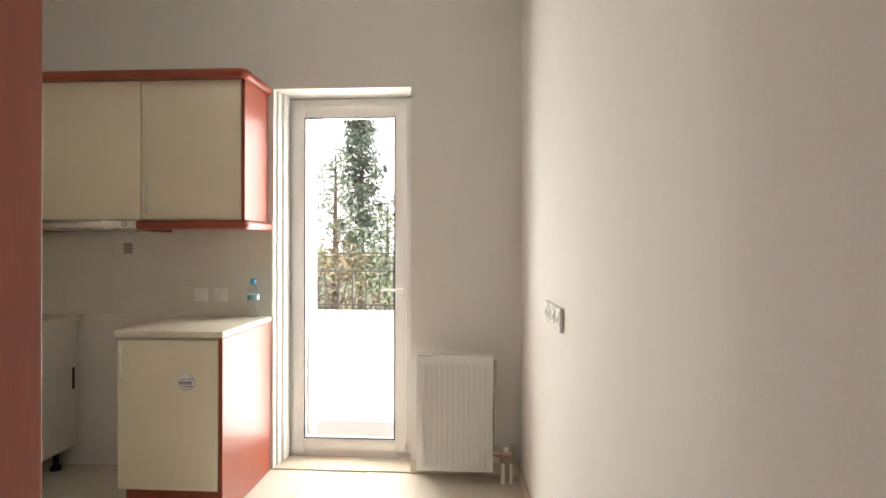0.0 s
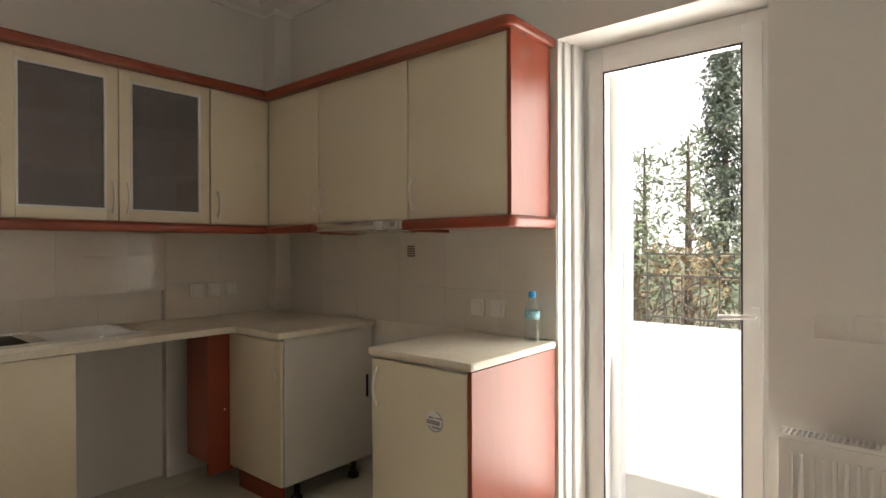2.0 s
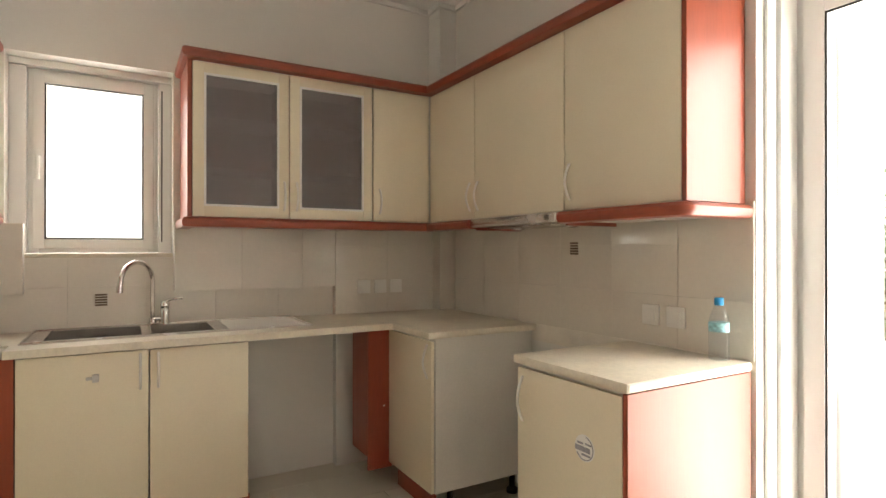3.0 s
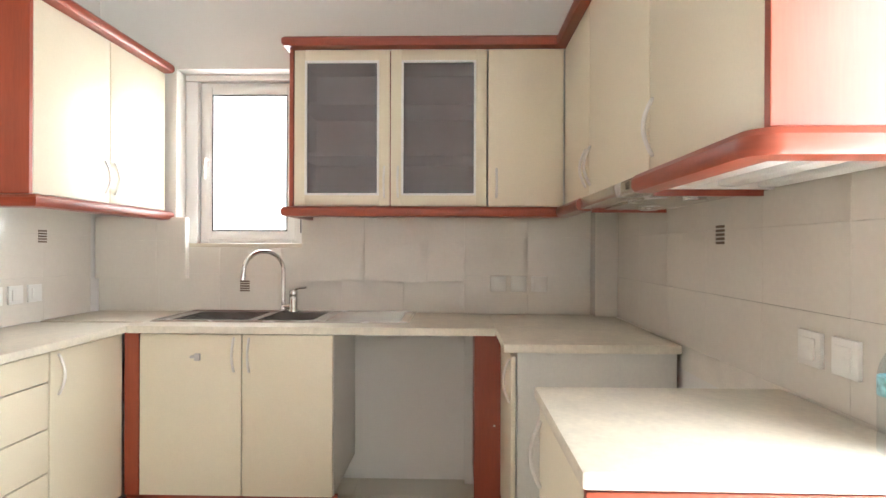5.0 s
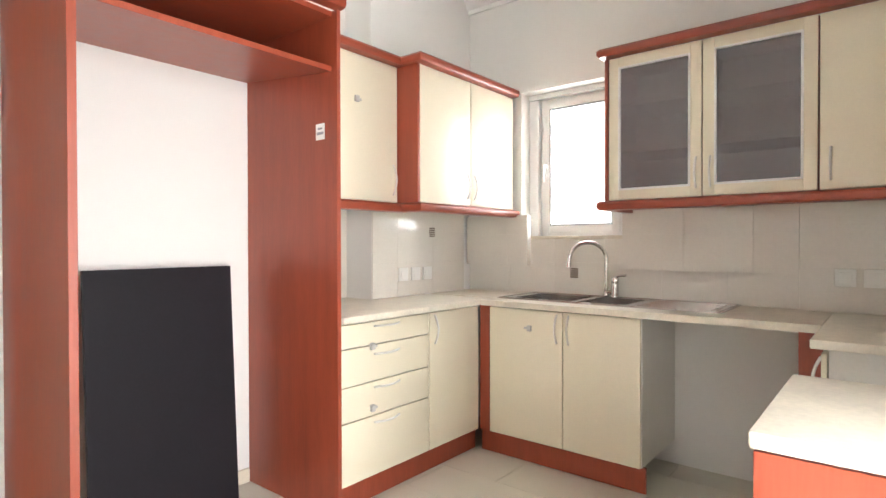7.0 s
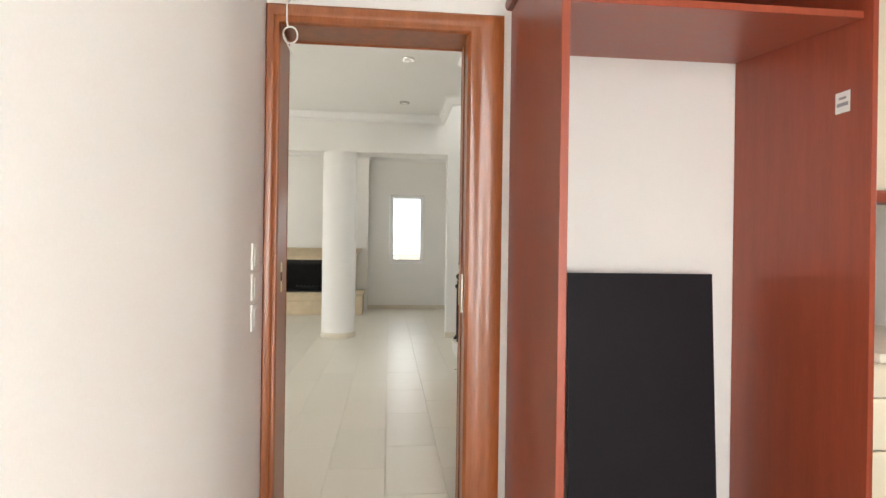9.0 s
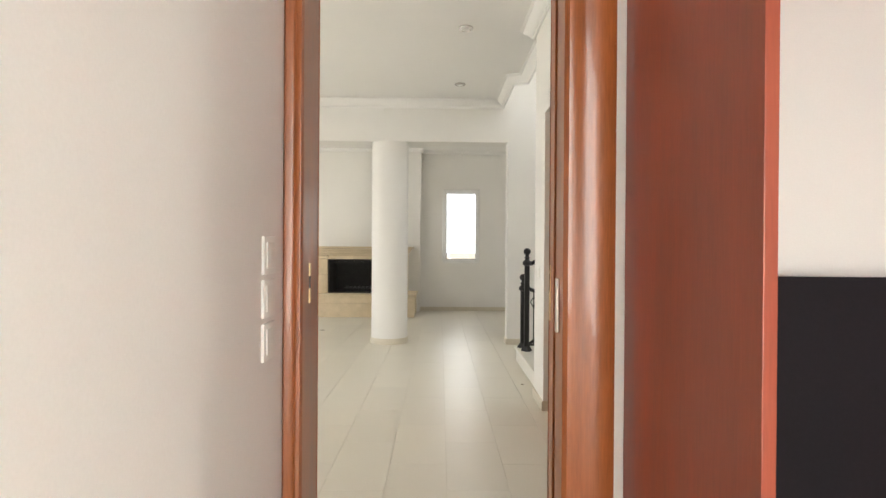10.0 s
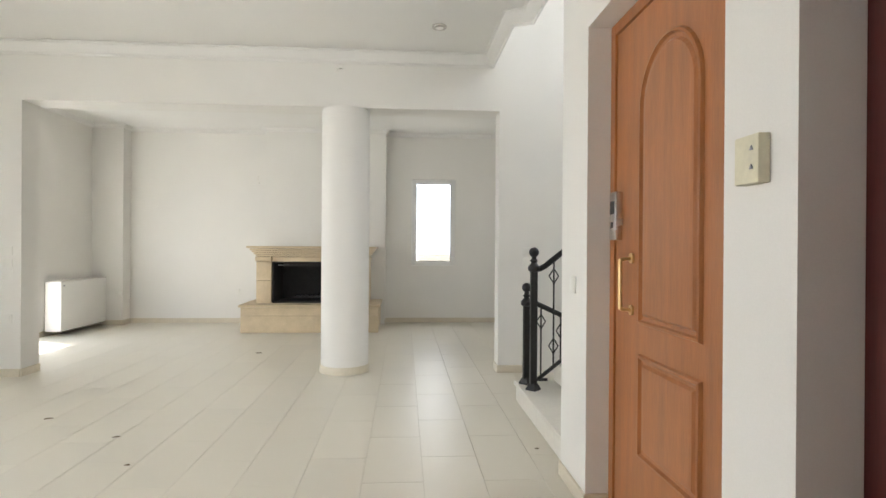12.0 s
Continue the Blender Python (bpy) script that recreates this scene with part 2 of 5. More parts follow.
# kitchen west wall with the window opening
WY0, WY1, WZ0, WZ1 = 0.69, 1.386, 1.243, 2.19
wall("wall_west", [(XW - 0.3, XW, 0, WY0, 0, ZC), (XW - 0.3, XW, WY1, YN, 0, ZC), (XW - 0.3, XW, WY0, WY1, 0, WZ0), (XW - 0.3, XW, WY0, WY1, WZ1, ZC)])
wall("pillar_north_west", [(XW, -2.93, 2.90, YN, UZ_TILE, ZC)])
wall("pillar_north_west_tiled", [(XW, -2.93, 2.90, YN, 0.89, UZ_TILE - 0.001)], WALLTILE, "cream glazed tiles round a corner pipe box")
wall("pillar_gap", [(XW, -3.02, 2.247, 2.89, 0, 0.85)])
wall("pillar_south", [(XW, -2.125, YS, 0.27, 0, ZC)])
XE2 = 0.53  # the east wall runs slightly askew
bm = boxes((XE, XE + 0.3, 0.0, YN, 0, ZC))
for v in bm.verts:
    if v.co.x < XE + 0.1 and v.co.y < 1:
        v.co.x = XE2
structure("wall_east", bm, PAINT, "smooth off-white painted plaster wall")
# wall between kitchen and hall with the doorway
OX0, OX1, OZ = -0.31, 0.478, 2.11
YH, YK = -0.20, 0.01  # hall and kitchen faces at the doorway
wall("wall_south", [(XW, -0.50, YH, YS, 0, ZC), (-0.50, OX0 - 0.03, YH, YK, 0, ZC), (OX1 + 0.03, XE2, YH, YK, 0, ZC), (OX0 - 0.03, OX1 + 0.03, YH, YK, OZ + 0.03, ZC)])
# hall and fireplace room
wall("wall_hall_north", [(XE2, XR + 0.3, YH, YK - 0.003, 0, ZC)])
EY0, EY1, EZ = -2.33, -1.267, 2.155
wall("wall_hall_west", [(XL - 0.15, XL, EY1, -1.0, 0, ZC), (XL - 0.22, XL, -2.72, EY0, 0, ZC), (XL - 0.22, XL, EY0, EY1, EZ, ZC)])
wall("wall_entrance", [(XL - 0.45, XL - 0.24, -2.52, YH - 0.002, 0, ZC)], None, "white plaster wall behind the entrance door")
wall("wall_stair", [(XL - 2.6, XL - 0.22, -2.72, -2.52, 0, 5.7), (XL - 2.8, XL - 2.6, -5.23, -2.52, 0, 3.6), (XL - 2.8, XL - 2.6, -5.23, -4.5, 3.6, 5.1), (XL - 2.8, XL - 2.6, -3.3, -2.52, 3.6, 5.1), (XL - 2.8, XL - 2.6, -5.23, -2.52, 5.1, 5.7), (XL - 2.6, -0.757, YB - 0.2, YB, 0, 5.7), (-0.71, -0.59, YB, -4.08, ZC + 0.15, 5.7), (-0.85, -0.70, -4.08, -2.72, ZC + 0.15, 5.7)])
FX0, FX1, FZ0, FZ1 = -0.672, 0.014, 0.885, 2.243
wall("wall_far", [(-1.7, FX0, YF - 0.3, YF, 0, ZC), (FX1, XR + 0.3, YF - 0.3, YF, 0, ZC), (FX0, FX1, YF - 0.3, YF, 0, FZ0), (FX0, FX1, YF - 0.3, YF, FZ1, ZC)])
wall("wall_far_west", [(-1.7, -1.4, YF, YB - 0.2, 0, ZC)])
wall("wall_chimney", [(0.418, 2.2, YF, YF + 0.22, 0, ZC)])
TY0, TY1 = -7.18, -5.75
wall("wall_hall_east", [(XR, XR + 0.3, -0.5, YH - 0.002, 0, ZC), (XR, XR + 0.3, TY1, -2.9, 0, ZC), (XR, XR + 0.3, -2.9, -0.5, 0, 0.4), (XR, XR + 0.3, -2.9, -0.5, 2.4, ZC), (XR, XR + 0.3, YF, TY0, 0, ZC), (XR, XR + 0.3, TY0, TY1, 2.3, ZC)])
wall("pillar_far_east", [(4.26, XR, YF, YF + 0.23, 0, ZC)])
wall("pier_east", [(3.505, XR, YB - 0.25, YB, 0, ZC)])
wall("beam", [(-0.757, 3.505, YB - 0.3, YB, 2.452, ZC)])
structure("ceiling", boxes((-0.71, XR + 0.3, YB, -4.08, ZC, ZC + 0.15), (-0.85, XR + 0.3, -4.08, -2.72, ZC, ZC + 0.15), (XL - 2.8, XR + 0.3, YF - 0.3, YB - 0.2, ZC, ZC + 0.15), (-0.757, XR + 0.3, YB - 0.2, YB, ZC, ZC + 0.15), (XL - 0.22, XR + 0.3, -2.72, -2.52, ZC, ZC + 0.15), (XL - 2.8, XR + 0.3, -2.52, YN + 0.3, ZC, ZC + 0.15), (XL - 2.8, -0.55, -5.23, -2.52, 5.7, 5.8)), CEIL, "white painted plaster ceiling")
floor = structure("floor", boxes((XW - 0.3, XR + 0.3, YF - 0.3, YN + 0.3, -0.15, -0.004)), FGROUT, "pale cream stone tile floor")

# ---- kitchen cabinets ----


def bow(parent, a, b, out, r=0.0055):
    """A bowed metal handle from a to b that stands out by the vector out."""
    a, b, out = Vector(a), Vector(b), Vector(out)
    pts = [a.lerp(b, k / 10) + out * (0.15 + 0.85 * math.sin(math.pi * k / 10)) for k in range(11)]
    bm = tube(bmesh.new(), [a] + pts + [b], r, 8)
    return part("handle", bm, SATIN, parent, "bowed satin metal handle", True)


def pad(bm, axis, face, a0, a1, z0, z1, t=0.018, bevel=0.004):
    """A board on a face: axis y or x, its front at face, t thick away from the room (sign of t tells which way)."""
    lo, hi = min(face, face + t), max(face, face + t)
    return box(bm, a0, a1, lo, hi, z0, z1, bevel) if axis == "y" else box(bm, lo, hi, a0, a1, z0, z1, bevel)


def door(parent, axis, face, a0, a1, z0, z1, t, handle=None, label="", name="door"):
    g = 0.0025
    d = part(name, pad(bmesh.new(), axis, face, a0 + g, a1 - g, z0 + g, z1 - g, t), CREAM, parent, label, True)
    s = -0.026 if t > 0 else 0.026
    if handle:
        p, q = handle
        out = (0, s, 0) if axis == "y" else (s, 0, 0)
        place = (lambda u: (u[0], face, u[1])) if axis == "y" else (lambda u: (face, u[0], u[1]))
        bow(d, place(p), place(q), out)
    return d


def latch(parent, axis, face, u, z, out):
    """A small child lock stuck on a door."""
    bm = bmesh.new()
    if axis == "y":
        box(bm, u - 0.012, u + 0.012, *sorted((face, face + out)), z - 0.016, z + 0.016, 0.004)
        box(bm, u - 0.03, u - 0.008, *sorted((face, face + out * 0.6)), z - 0.006, z + 0.006, 0.002)
    else:
        box(bm, *sorted((face, face + out)), u - 0.012, u + 0.012, z - 0.016, z + 0.016, 0.004)
        box(bm, *sorted((face, face + out * 0.6)), u - 0.034, u - 0.008, z - 0.006, z + 0.006, 0.002)
    return part("child_lock", bm, PLASTIC_GREY, parent, "small clear plastic child lock", True)


PLASTIC_GREY = material("clear_grey_plastic", (0.50, 0.48, 0.45), 0.3, vary=0.1, scale=20)
BASE_TOP, PLINTH = 0.853, 0.132

# sink cabinet under the window
SF = -2.54  # face of the sink cabinet doors
c = thing("sink_cabinet", (-2.8, 1.22, 0), "cream two-door sink base cabinet with red plinth", "cabinet", "kitchen base cabinets")
part("side_panel", boxes((XW + 0.004, SF - 0.022, 0.80, 0.818, PLINTH, BASE_TOP)), INNER, c)
part("side_panel", boxes((XW + 0.004, SF - 0.022, 1.645, 1.663, PLINTH, BASE_TOP)), INNER, c, "white laminated side board")
part("bottom_panel", boxes((XW + 0.004, SF - 0.022, 0.819, 1.644, PLINTH, PLINTH + 0.018)), INNER, c)
d = door(c, "x", SF, 0.80, 1.258, PLINTH, BASE_TOP - 0.004, -0.018, ((1.224, 0.685), (1.224, 0.83)))
latch(d, "x", SF, 1.065, 0.748, 0.016)
door(c, "x", SF, 1.258, 1.664, PLINTH, BASE_TOP - 0.004, -0.018, ((1.292, 0.685), (1.292, 0.83)))
part("plinth", boxes((-2.595, -2.58, 0.72, 1.675, 0.004, PLINTH - 0.003)), RED, c, "red wooden plinth")


def foot(parent, x, y):
    bm = lathe(bmesh.new(), [(0.03, 0), (0.03, 0.02), (0.015, 0.03), (0.015, 0.1), (0.035, 0.112), (0.035, 0.131)], (x, y, 0.001), 12)
    part("leg", bm, GASKET, parent, "black plastic levelling foot", True)


for y in (1.60, 0.9):
    foot(c, -2.72, y)
part("corner_filler", boxes((-2.59, SF - 0.002, 0.733, 0.798, PLINTH, BASE_TOP), bevel=0.003), RED, c, "red wooden corner filler strip")

# drawer unit and corner unit on the south wall
DF = 0.728  # face of the drawers
c = thing("drawer_cabinet", (-1.78, 0.5, 0), "cream four-drawer base cabinet with red plinth", "cabinet", "kitchen base cabinets")
part("body", boxes((-2.097, -1.499, 0.29, DF - 0.025, PLINTH, BASE_TOP)), INNER, c)
zs = (BASE_TOP - 0.004, 0.740, 0.571, 0.412, PLINTH)
for k, zh in enumerate((0.826, 0.697, 0.543, 0.380)):
    z1, z0 = zs[k], zs[k + 1]
    d = door(c, "y", DF, -2.097, -1.499, z0, z1, -0.018, name="drawer")
    bow(d, (-1.87, DF, zh), (-1.71, DF, zh), (0, 0.026, 0))
    if k in (1, 3):
        latch(d, "y", DF, -1.69, zh + 0.022 + 0.016 * k, 0.016)
part("plinth", boxes((-2.575, -1.499, 0.66, 0.675, 0.004, PLINTH - 0.003)), RED, c, "red wooden plinth")
c = thing("corner_cabinet", (-2.3, 0.5, 0), "cream single-door corner base cabinet", "cabinet", "kitchen base cabinets")
part("body", boxes((-2.536, -2.101, 0.29, DF - 0.025, PLINTH, BASE_TOP)), INNER, c)
door(c, "y", DF, -2.538, -2.101, PLINTH, BASE_TOP - 0.004, -0.018, ((-2.143, 0.685), (-2.143, 0.83)))

# corner unit beside the oven gap
HF = 2.403
c = thing("hob_cabinet", (-2.4, 2.7, 0), "cream base cabinet with white side beside an open gap", "cabinet", "kitchen base cabinets")
hb = part("body", boxes((-2.61, -2.142, HF + 0.022, YN - 0.02, PLINTH - 0.006, BASE_TOP)), INNER, c, "white laminated side board")
door(c, "y", HF, -2.619, -2.142, PLINTH - 0.006, BASE_TOP - 0.012, 0.018, ((-2.178, 0.665), (-2.178, 0.82)))
part("plinth", boxes((-2.60, -2.20, HF + 0.045, HF + 0.06, 0.004, PLINTH - 0.009)), RED, c, "red wooden plinth")
part("filler_panel", boxes((-2.638, -2.62, 2.285, HF + 0.02, 0.10, BASE_TOP), bevel=0.002), RED, c, "red wooden filler panel")
part("side_panel", boxes((-2.85, -2.64, 2.285, 2.303, 0.17, BASE_TOP)), RED, c, "dark red recessed panel")
part("screw_cap", boxes((-2.6195, -2.617, 2.372, 2.38, 0.43, 0.438)), PLASTIC, c)
part("hinge_slot", boxes((-2.1418, -2.139, 2.955, 2.972, 0.46, 0.585)), DARK, hb, "dark hinge slot")
for y in (2.55, 2.93):
    foot(c, -2.22, y)

# end unit by the terrace door
EF = 2.411
c = thing("end_cabinet", (-1.24, 2.7, 0), "cream base cabinet with glossy red side beside the terrace door", "cabinet", "kitchen base cabinets")
part("body", boxes((-1.505, -1.013, EF + 0.022, YN - 0.02, PLINTH, BASE_TOP)), INNER, c)
d = door(c, "y", EF, -1.505, -1.010, PLINTH, BASE_TOP - 0.008, 0.018, ((-1.471, 0.655), (-1.471, 0.81)))
part("side_panel", boxes((-1.007, -0.989, EF - 0.004, YN - 0.012, 0.004, BASE_TOP), bevel=0.002), RED, c, "glossy red wooden side panel")
part("plinth", boxes((-1.49, -1.0, EF + 0.05, EF + 0.065, 0.004, PLINTH - 0.003)), RED, c, "red wooden plinth")
SXC, SZC = -1.162, 0.648
st = part("sticker", rod(bmesh.new(), (SXC, EF - 0.0004, SZC), (SXC, EF - 0.0016, SZC), 0.042, 32), ENAMEL, d, "round worn grey paper sticker")
STICK = material("sticker_print", (0.30, 0.30, 0.33), 0.6, vary=0.2, scale=60, grain=200)
arc_pts = [(SXC + 0.037 * math.cos(a), EF - 0.0024, SZC + 0.037 * math.sin(a)) for a in [radians(-150 + 12 * k) for k in range(20)]]
part("print_ring", tube(bmesh.new(), arc_pts, 0.0016, 6), STICK, st, "worn dark rim print")
for x0, x1, z0, z1 in ((-0.040, 0.024, -0.012, 0.004), (-0.03, -0.006, 0.010, 0.016), (0.004, 0.03, 0.012, 0.017), (-0.012, 0.026, -0.024, -0.018)):
    part("print_bar", boxes((SXC + x0, SXC + x1, EF - 0.003, EF - 0.0018, SZC + z0, SZC + z1)), STICK, st)

# worktops
WZT, WZB = 0.888, 0.856
wt = bmesh.new()
box(wt, -2.60, -1.497, 0.275, 0.765, WZB, WZT, 0.008)
worktop = thing("worktop", (-2.8, 1.5, WZB), "pale mottled stone-effect worktop along three walls", "worktop")
part("south_run", wt, WORKTOP, worktop, "", True)
SX0, SX1, SY0, SY1 = -3.03, -2.645, 0.84, 1.56  # cut-out for the bowls
bm = boxes((XW + 0.004, SX0, 0.275, 2.896, WZB, WZT), (SX1, -2.50, 0.769, 2.372, WZB, WZT), (SX0, SX1, 0.275, SY0, WZB, WZT), (SX0, SX1, SY1, 2.372, WZB, WZT))
part("west_run", bm, WORKTOP, worktop)
part("corner_run", boxes((SX0 + 0.002, -2.115, 2.374, YN - 0.012, WZB, WZT), bevel=0.006), WORKTOP, worktop, "", True)
part("south_back", boxes((-2.13, -1.497, YS + 0.002, 0.274, WZB, WZT - 0.002)), WORKTOP, worktop)
ew = thing("end_worktop", (-1.24, 2.7, WZB), "pale stone-effect worktop on the end cabinet", "worktop")
part("slab", boxes((-1.515, -0.984, EF - 0.012, YN - 0.012, WZB, WZT), bevel=0.009), WORKTOP, ew, "", True)
part("edge_band", boxes((-0.9838, -0.983, EF - 0.002, YN - 0.014, WZB + 0.009, WZT - 0.009)), WORKTOP, ew, "pale laminate edge band")

# sink
s = thing("kitchen_sink", (-2.79, 1.4, 0.9), "inset stainless steel double sink with drainer", "sink")
bm = bmesh.new()
BX0, BX1 = -3.0, -2.68
bowls = [(0.875, 1.235), (1.275, 1.535)]
for r in [(-3.06, BX0, 0.80, 1.99), (BX1, -2.625, 0.80, 1.99), (BX0, BX1, 0.80, 0.875), (BX0, BX1, 1.235, 1.275), (BX0, BX1, 1.535, 1.99)]:
    box(bm, *r, 0.889, 0.894)
part("rim", bm, STEEL, s, "brushed steel rim")
for a, b in bowls:
    bm = bmesh.new()
    for r in [(BX0 - 0.002, BX0, a, b, 0.755, 0.892), (BX1, BX1 + 0.002, a, b, 0.755, 0.892), (BX0, BX1, a - 0.002, a, 0.755, 0.892), (BX0, BX1, b, b + 0.002, 0.755, 0.892), (BX0, BX1, a, b, 0.753, 0.755)]:
        box(bm, *r)
    p = part("bowl", bm, STEEL, s)
    bm = lathe(bmesh.new(), [(0.04, 0), (0.04, 0.003), (0.02, 0.004)], ((BX0 + BX1) / 2, (a + b) / 2, 0.7555), 18)
    part("drain", bm, CHROME, p, "", True)
bm = bmesh.new()
for r in [(-3.045, -2.64, 0.806, 0.812), (-3.045, -2.64, 1.972, 1.978)]:
    box(bm, *r, 0.894, 0.898)
for r in [(-3.051, -3.045, 0.806, 1.978), (-2.64, -2.634, 0.806, 1.978)]:
    box(bm, *r, 0.894, 0.898)
part("raised_edge", bm, STEEL, s)
for k in range(9):
    x = -2.975 + 0.036 * k
    part("drainer_rib", boxes((x, x + 0.014, 1.60, 1.94, 0.894, 0.898), bevel=0.0015), STEEL, s, "", True)
for k in range(2):
    part("overflow", boxes((BX0, BX0 + 0.002, 1.03 + 0.035 * k, 1.055 + 0.035 * k, 0.843, 0.859)), DARK, s)

# tap
tp = thing("mixer_tap", (-3.02, 1.29, 0.894), "chrome gooseneck kitchen mixer tap", "tap")
arc = [(-3.025, 1.29, 0.896), (-3.025, 1.29, 1.11)] + [(-3.025 + 0.095 * (1 - math.cos(a)), 1.29 - 0.07 * (1 - math.cos(a)), 1.11 + 0.10 * math.sin(a)) for a in [math.pi * k / 16 for k in range(1, 17)]] + [(-2.833, 1.148, 1.09)]
part("spout", tube(bmesh.new(), arc, 0.0115, 12), CHROME, tp, "", True)
part("nozzle", rod(bmesh.new(), (-2.834, 1.149, 1.10), (-2.832, 1.147, 1.07), 0.0145), CHROME, tp, "", True)
part("spout_base", lathe(bmesh.new(), [(0.024, 0), (0.024, 0.006), (0.016, 0.014), (0.015, 0.03)], (-3.025, 1.29, 0.895), 18), CHROME, tp, "", True)
bd = part("mixer_body", lathe(bmesh.new(), [(0.028, 0), (0.028, 0.01), (0.022, 0.018), (0.022, 0.09), (0.024, 0.1), (0.018, 0.115)], (-3.02, 1.345, 0.895), 18), CHROME, tp, "", True)
part("lever", tube(bmesh.new(), [(-3.02, 1.345, 1.008), (-3.0, 1.375, 1.02), (-2.98, 1.425, 1.026)], 0.007, 8), CHROME, bd, "", True)
part("bridge", rod(bmesh.new(), (-3.025, 1.29, 0.922), (-3.02, 1.345, 0.922), 0.014), CHROME, tp, "", True)

# ---- wall cabinets ----
UZ0, UZ1 = 1.425, 2.158
NF = 2.70  # face of the north wall doors


def wall_unit(name, x0, x1, y0, y1, label):
    c = thing(name, ((x0 + x1) / 2, (y0 + y1) / 2, UZ0), label, "cabinet", "kitchen wall cabinets")
    part("body", boxes((x0, x1, y0, y1, UZ0, UZ1)), INNER, c)
    return c


def glazed_door(parent, y0, y1, handle_y):
    f = -2.70
    g, b = 0.0025, 0.052
    bm = bmesh.new()
    for r in [(y0 + g, y0 + b, UZ0 + g, UZ1 - g), (y1 - b, y1 - g, UZ0 + g, UZ1 - g), (y0 + b, y1 - b, UZ0 + g, UZ0 + b), (y0 + b, y1 - b, UZ1 - b, UZ1 - g)]:
        box(bm, f - 0.018, f, *r, 0.003)
    d = part("door", bm, CREAM, parent, "cream door frame round smoked glass", True)
    bm = bmesh.new()
    for r in [(y0 + b, y0 + b + 0.01, UZ0 + b, UZ1 - b), (y1 - b - 0.01, y1 - b, UZ0 + b, UZ1 - b), (y0 + b + 0.01, y1 - b - 0.01, UZ0 + b, UZ0 + b + 0.01), (y0 + b + 0.01, y1 - b - 0.01, UZ1 - b - 0.01, UZ1 - b)]:
        box(bm, f - 0.012, f + 0.003, *r, 0.002)
    part("bead", bm, ENAMEL, d, "pale glazing bead")
    part("pane", boxes((f - 0.012, f - 0.008, y0 + b + 0.008, y1 - b - 0.008, UZ0 + b + 0.008, UZ1 - b - 0.008)), FROST, d, "smoked grey glass")
    bow(d, (f, handle_y, UZ0 + 0.045), (f, handle_y, UZ0 + 0.185), (0.026, 0, 0))


c = thing("glazed_wall_cabinet", (-2.9, 1.9, UZ0), "cream wall cabinet with two smoked glass doors", "cabinet", "kitchen wall cabinets")
part("body", boxes((XW + 0.004, XW + 0.016, 1.438, 2.343, UZ0, UZ1), (XW + 0.016, -2.722, 1.438, 1.454, UZ0, UZ1), (XW + 0.016, -2.722, 2.327, 2.343, UZ0, UZ1), (XW + 0.016, -2.722, 1.454, 2.327, UZ0, UZ0 + 0.016), (XW + 0.016, -2.722, 1.454, 2.327, UZ1 - 0.016, UZ1), (XW + 0.016, -2.722, 1.884, 1.898, UZ0 + 0.016, UZ1 - 0.016)), RED, c, "red wooden carcass")
for z in (1.665, 1.905):
    part("shelf", boxes((XW + 0.02, -2.725, 1.456, 1.882, z, z + 0.016)), RED, c)
    part("shelf", boxes((XW + 0.02, -2.725, 1.90, 2.325, z, z + 0.016)), RED, c)
glazed_door(c, 1.438, 1.891, 1.864)
glazed_door(c, 1.891, 2.343, 1.928)
part("side_panel", boxes((XW + 0.004, -2.698, 1.418, 1.436, UZ0, UZ1), bevel=0.002), RED, c, "red wooden end panel")
c = wall_unit("corner_wall_cabinet", XW + 0.004, -2.722, 2.347, 2.896, "narrow cream corner wall cabinet")
door(c, "x", -2.70, 2.345, 2.697, UZ0, UZ1, -0.018, ((2.386, UZ0 + 0.045), (2.386, UZ0 + 0.175)))
c = wall_unit("hood_side_cabinet", -2.72, -2.232, NF + 0.022, YN - 0.012, "cream single-door wall cabinet by the corner")
door(c, "y", NF, -2.698, -2.23, UZ0, UZ1, 0.018, ((-2.268, UZ0 + 0.045), (-2.268, UZ0 + 0.185)))
c = wall_unit("hood_cabinet", -2.228, -1.577, NF + 0.022, YN - 0.012, "cream wall cabinet over the cooker hood")
door(c, "y", NF, -2.23, -1.573, UZ0, UZ1, 0.018, ((-2.196, UZ0 + 0.045), (-2.196, UZ0 + 0.185)))
c = wall_unit("end_wall_cabinet", -1.571, -1.031, NF + 0.022, YN - 0.012, "cream wall cabinet with red side beside the terrace door")
door(c, "y", NF, -1.571, -1.028, UZ0, UZ1, 0.018, ((-1.54, UZ0 + 0.045), (-1.54, UZ0 + 0.185)))
part("side_panel", boxes((-1.026, -1.008, NF - 0.004, YN - 0.012, UZ0, UZ1), bevel=0.002), RED, c, "glossy red wooden end panel")
under = part("underside_recess", boxes((-1.555, -1.035, NF + 0.03, YN - 0.02, UZ0 - 0.012, UZ0 - 0.001), (-1.548, -1.53, NF + 0.03, YN - 0.02, UZ0 - 0.042, UZ0 - 0.012), bevel=0.002), ENAMEL, c, "white underside of the cabinet")
for k in range(3):
    part("underside_strip", boxes((-1.525 + 0.02 * k, -1.06, NF + 0.06 + 0.085 * k, NF + 0.115 + 0.085 * k, UZ0 - 0.034 - 0.004 * k, UZ0 - 0.0125), bevel=0.005), ENAMEL, under, "white strip under the cabinet")

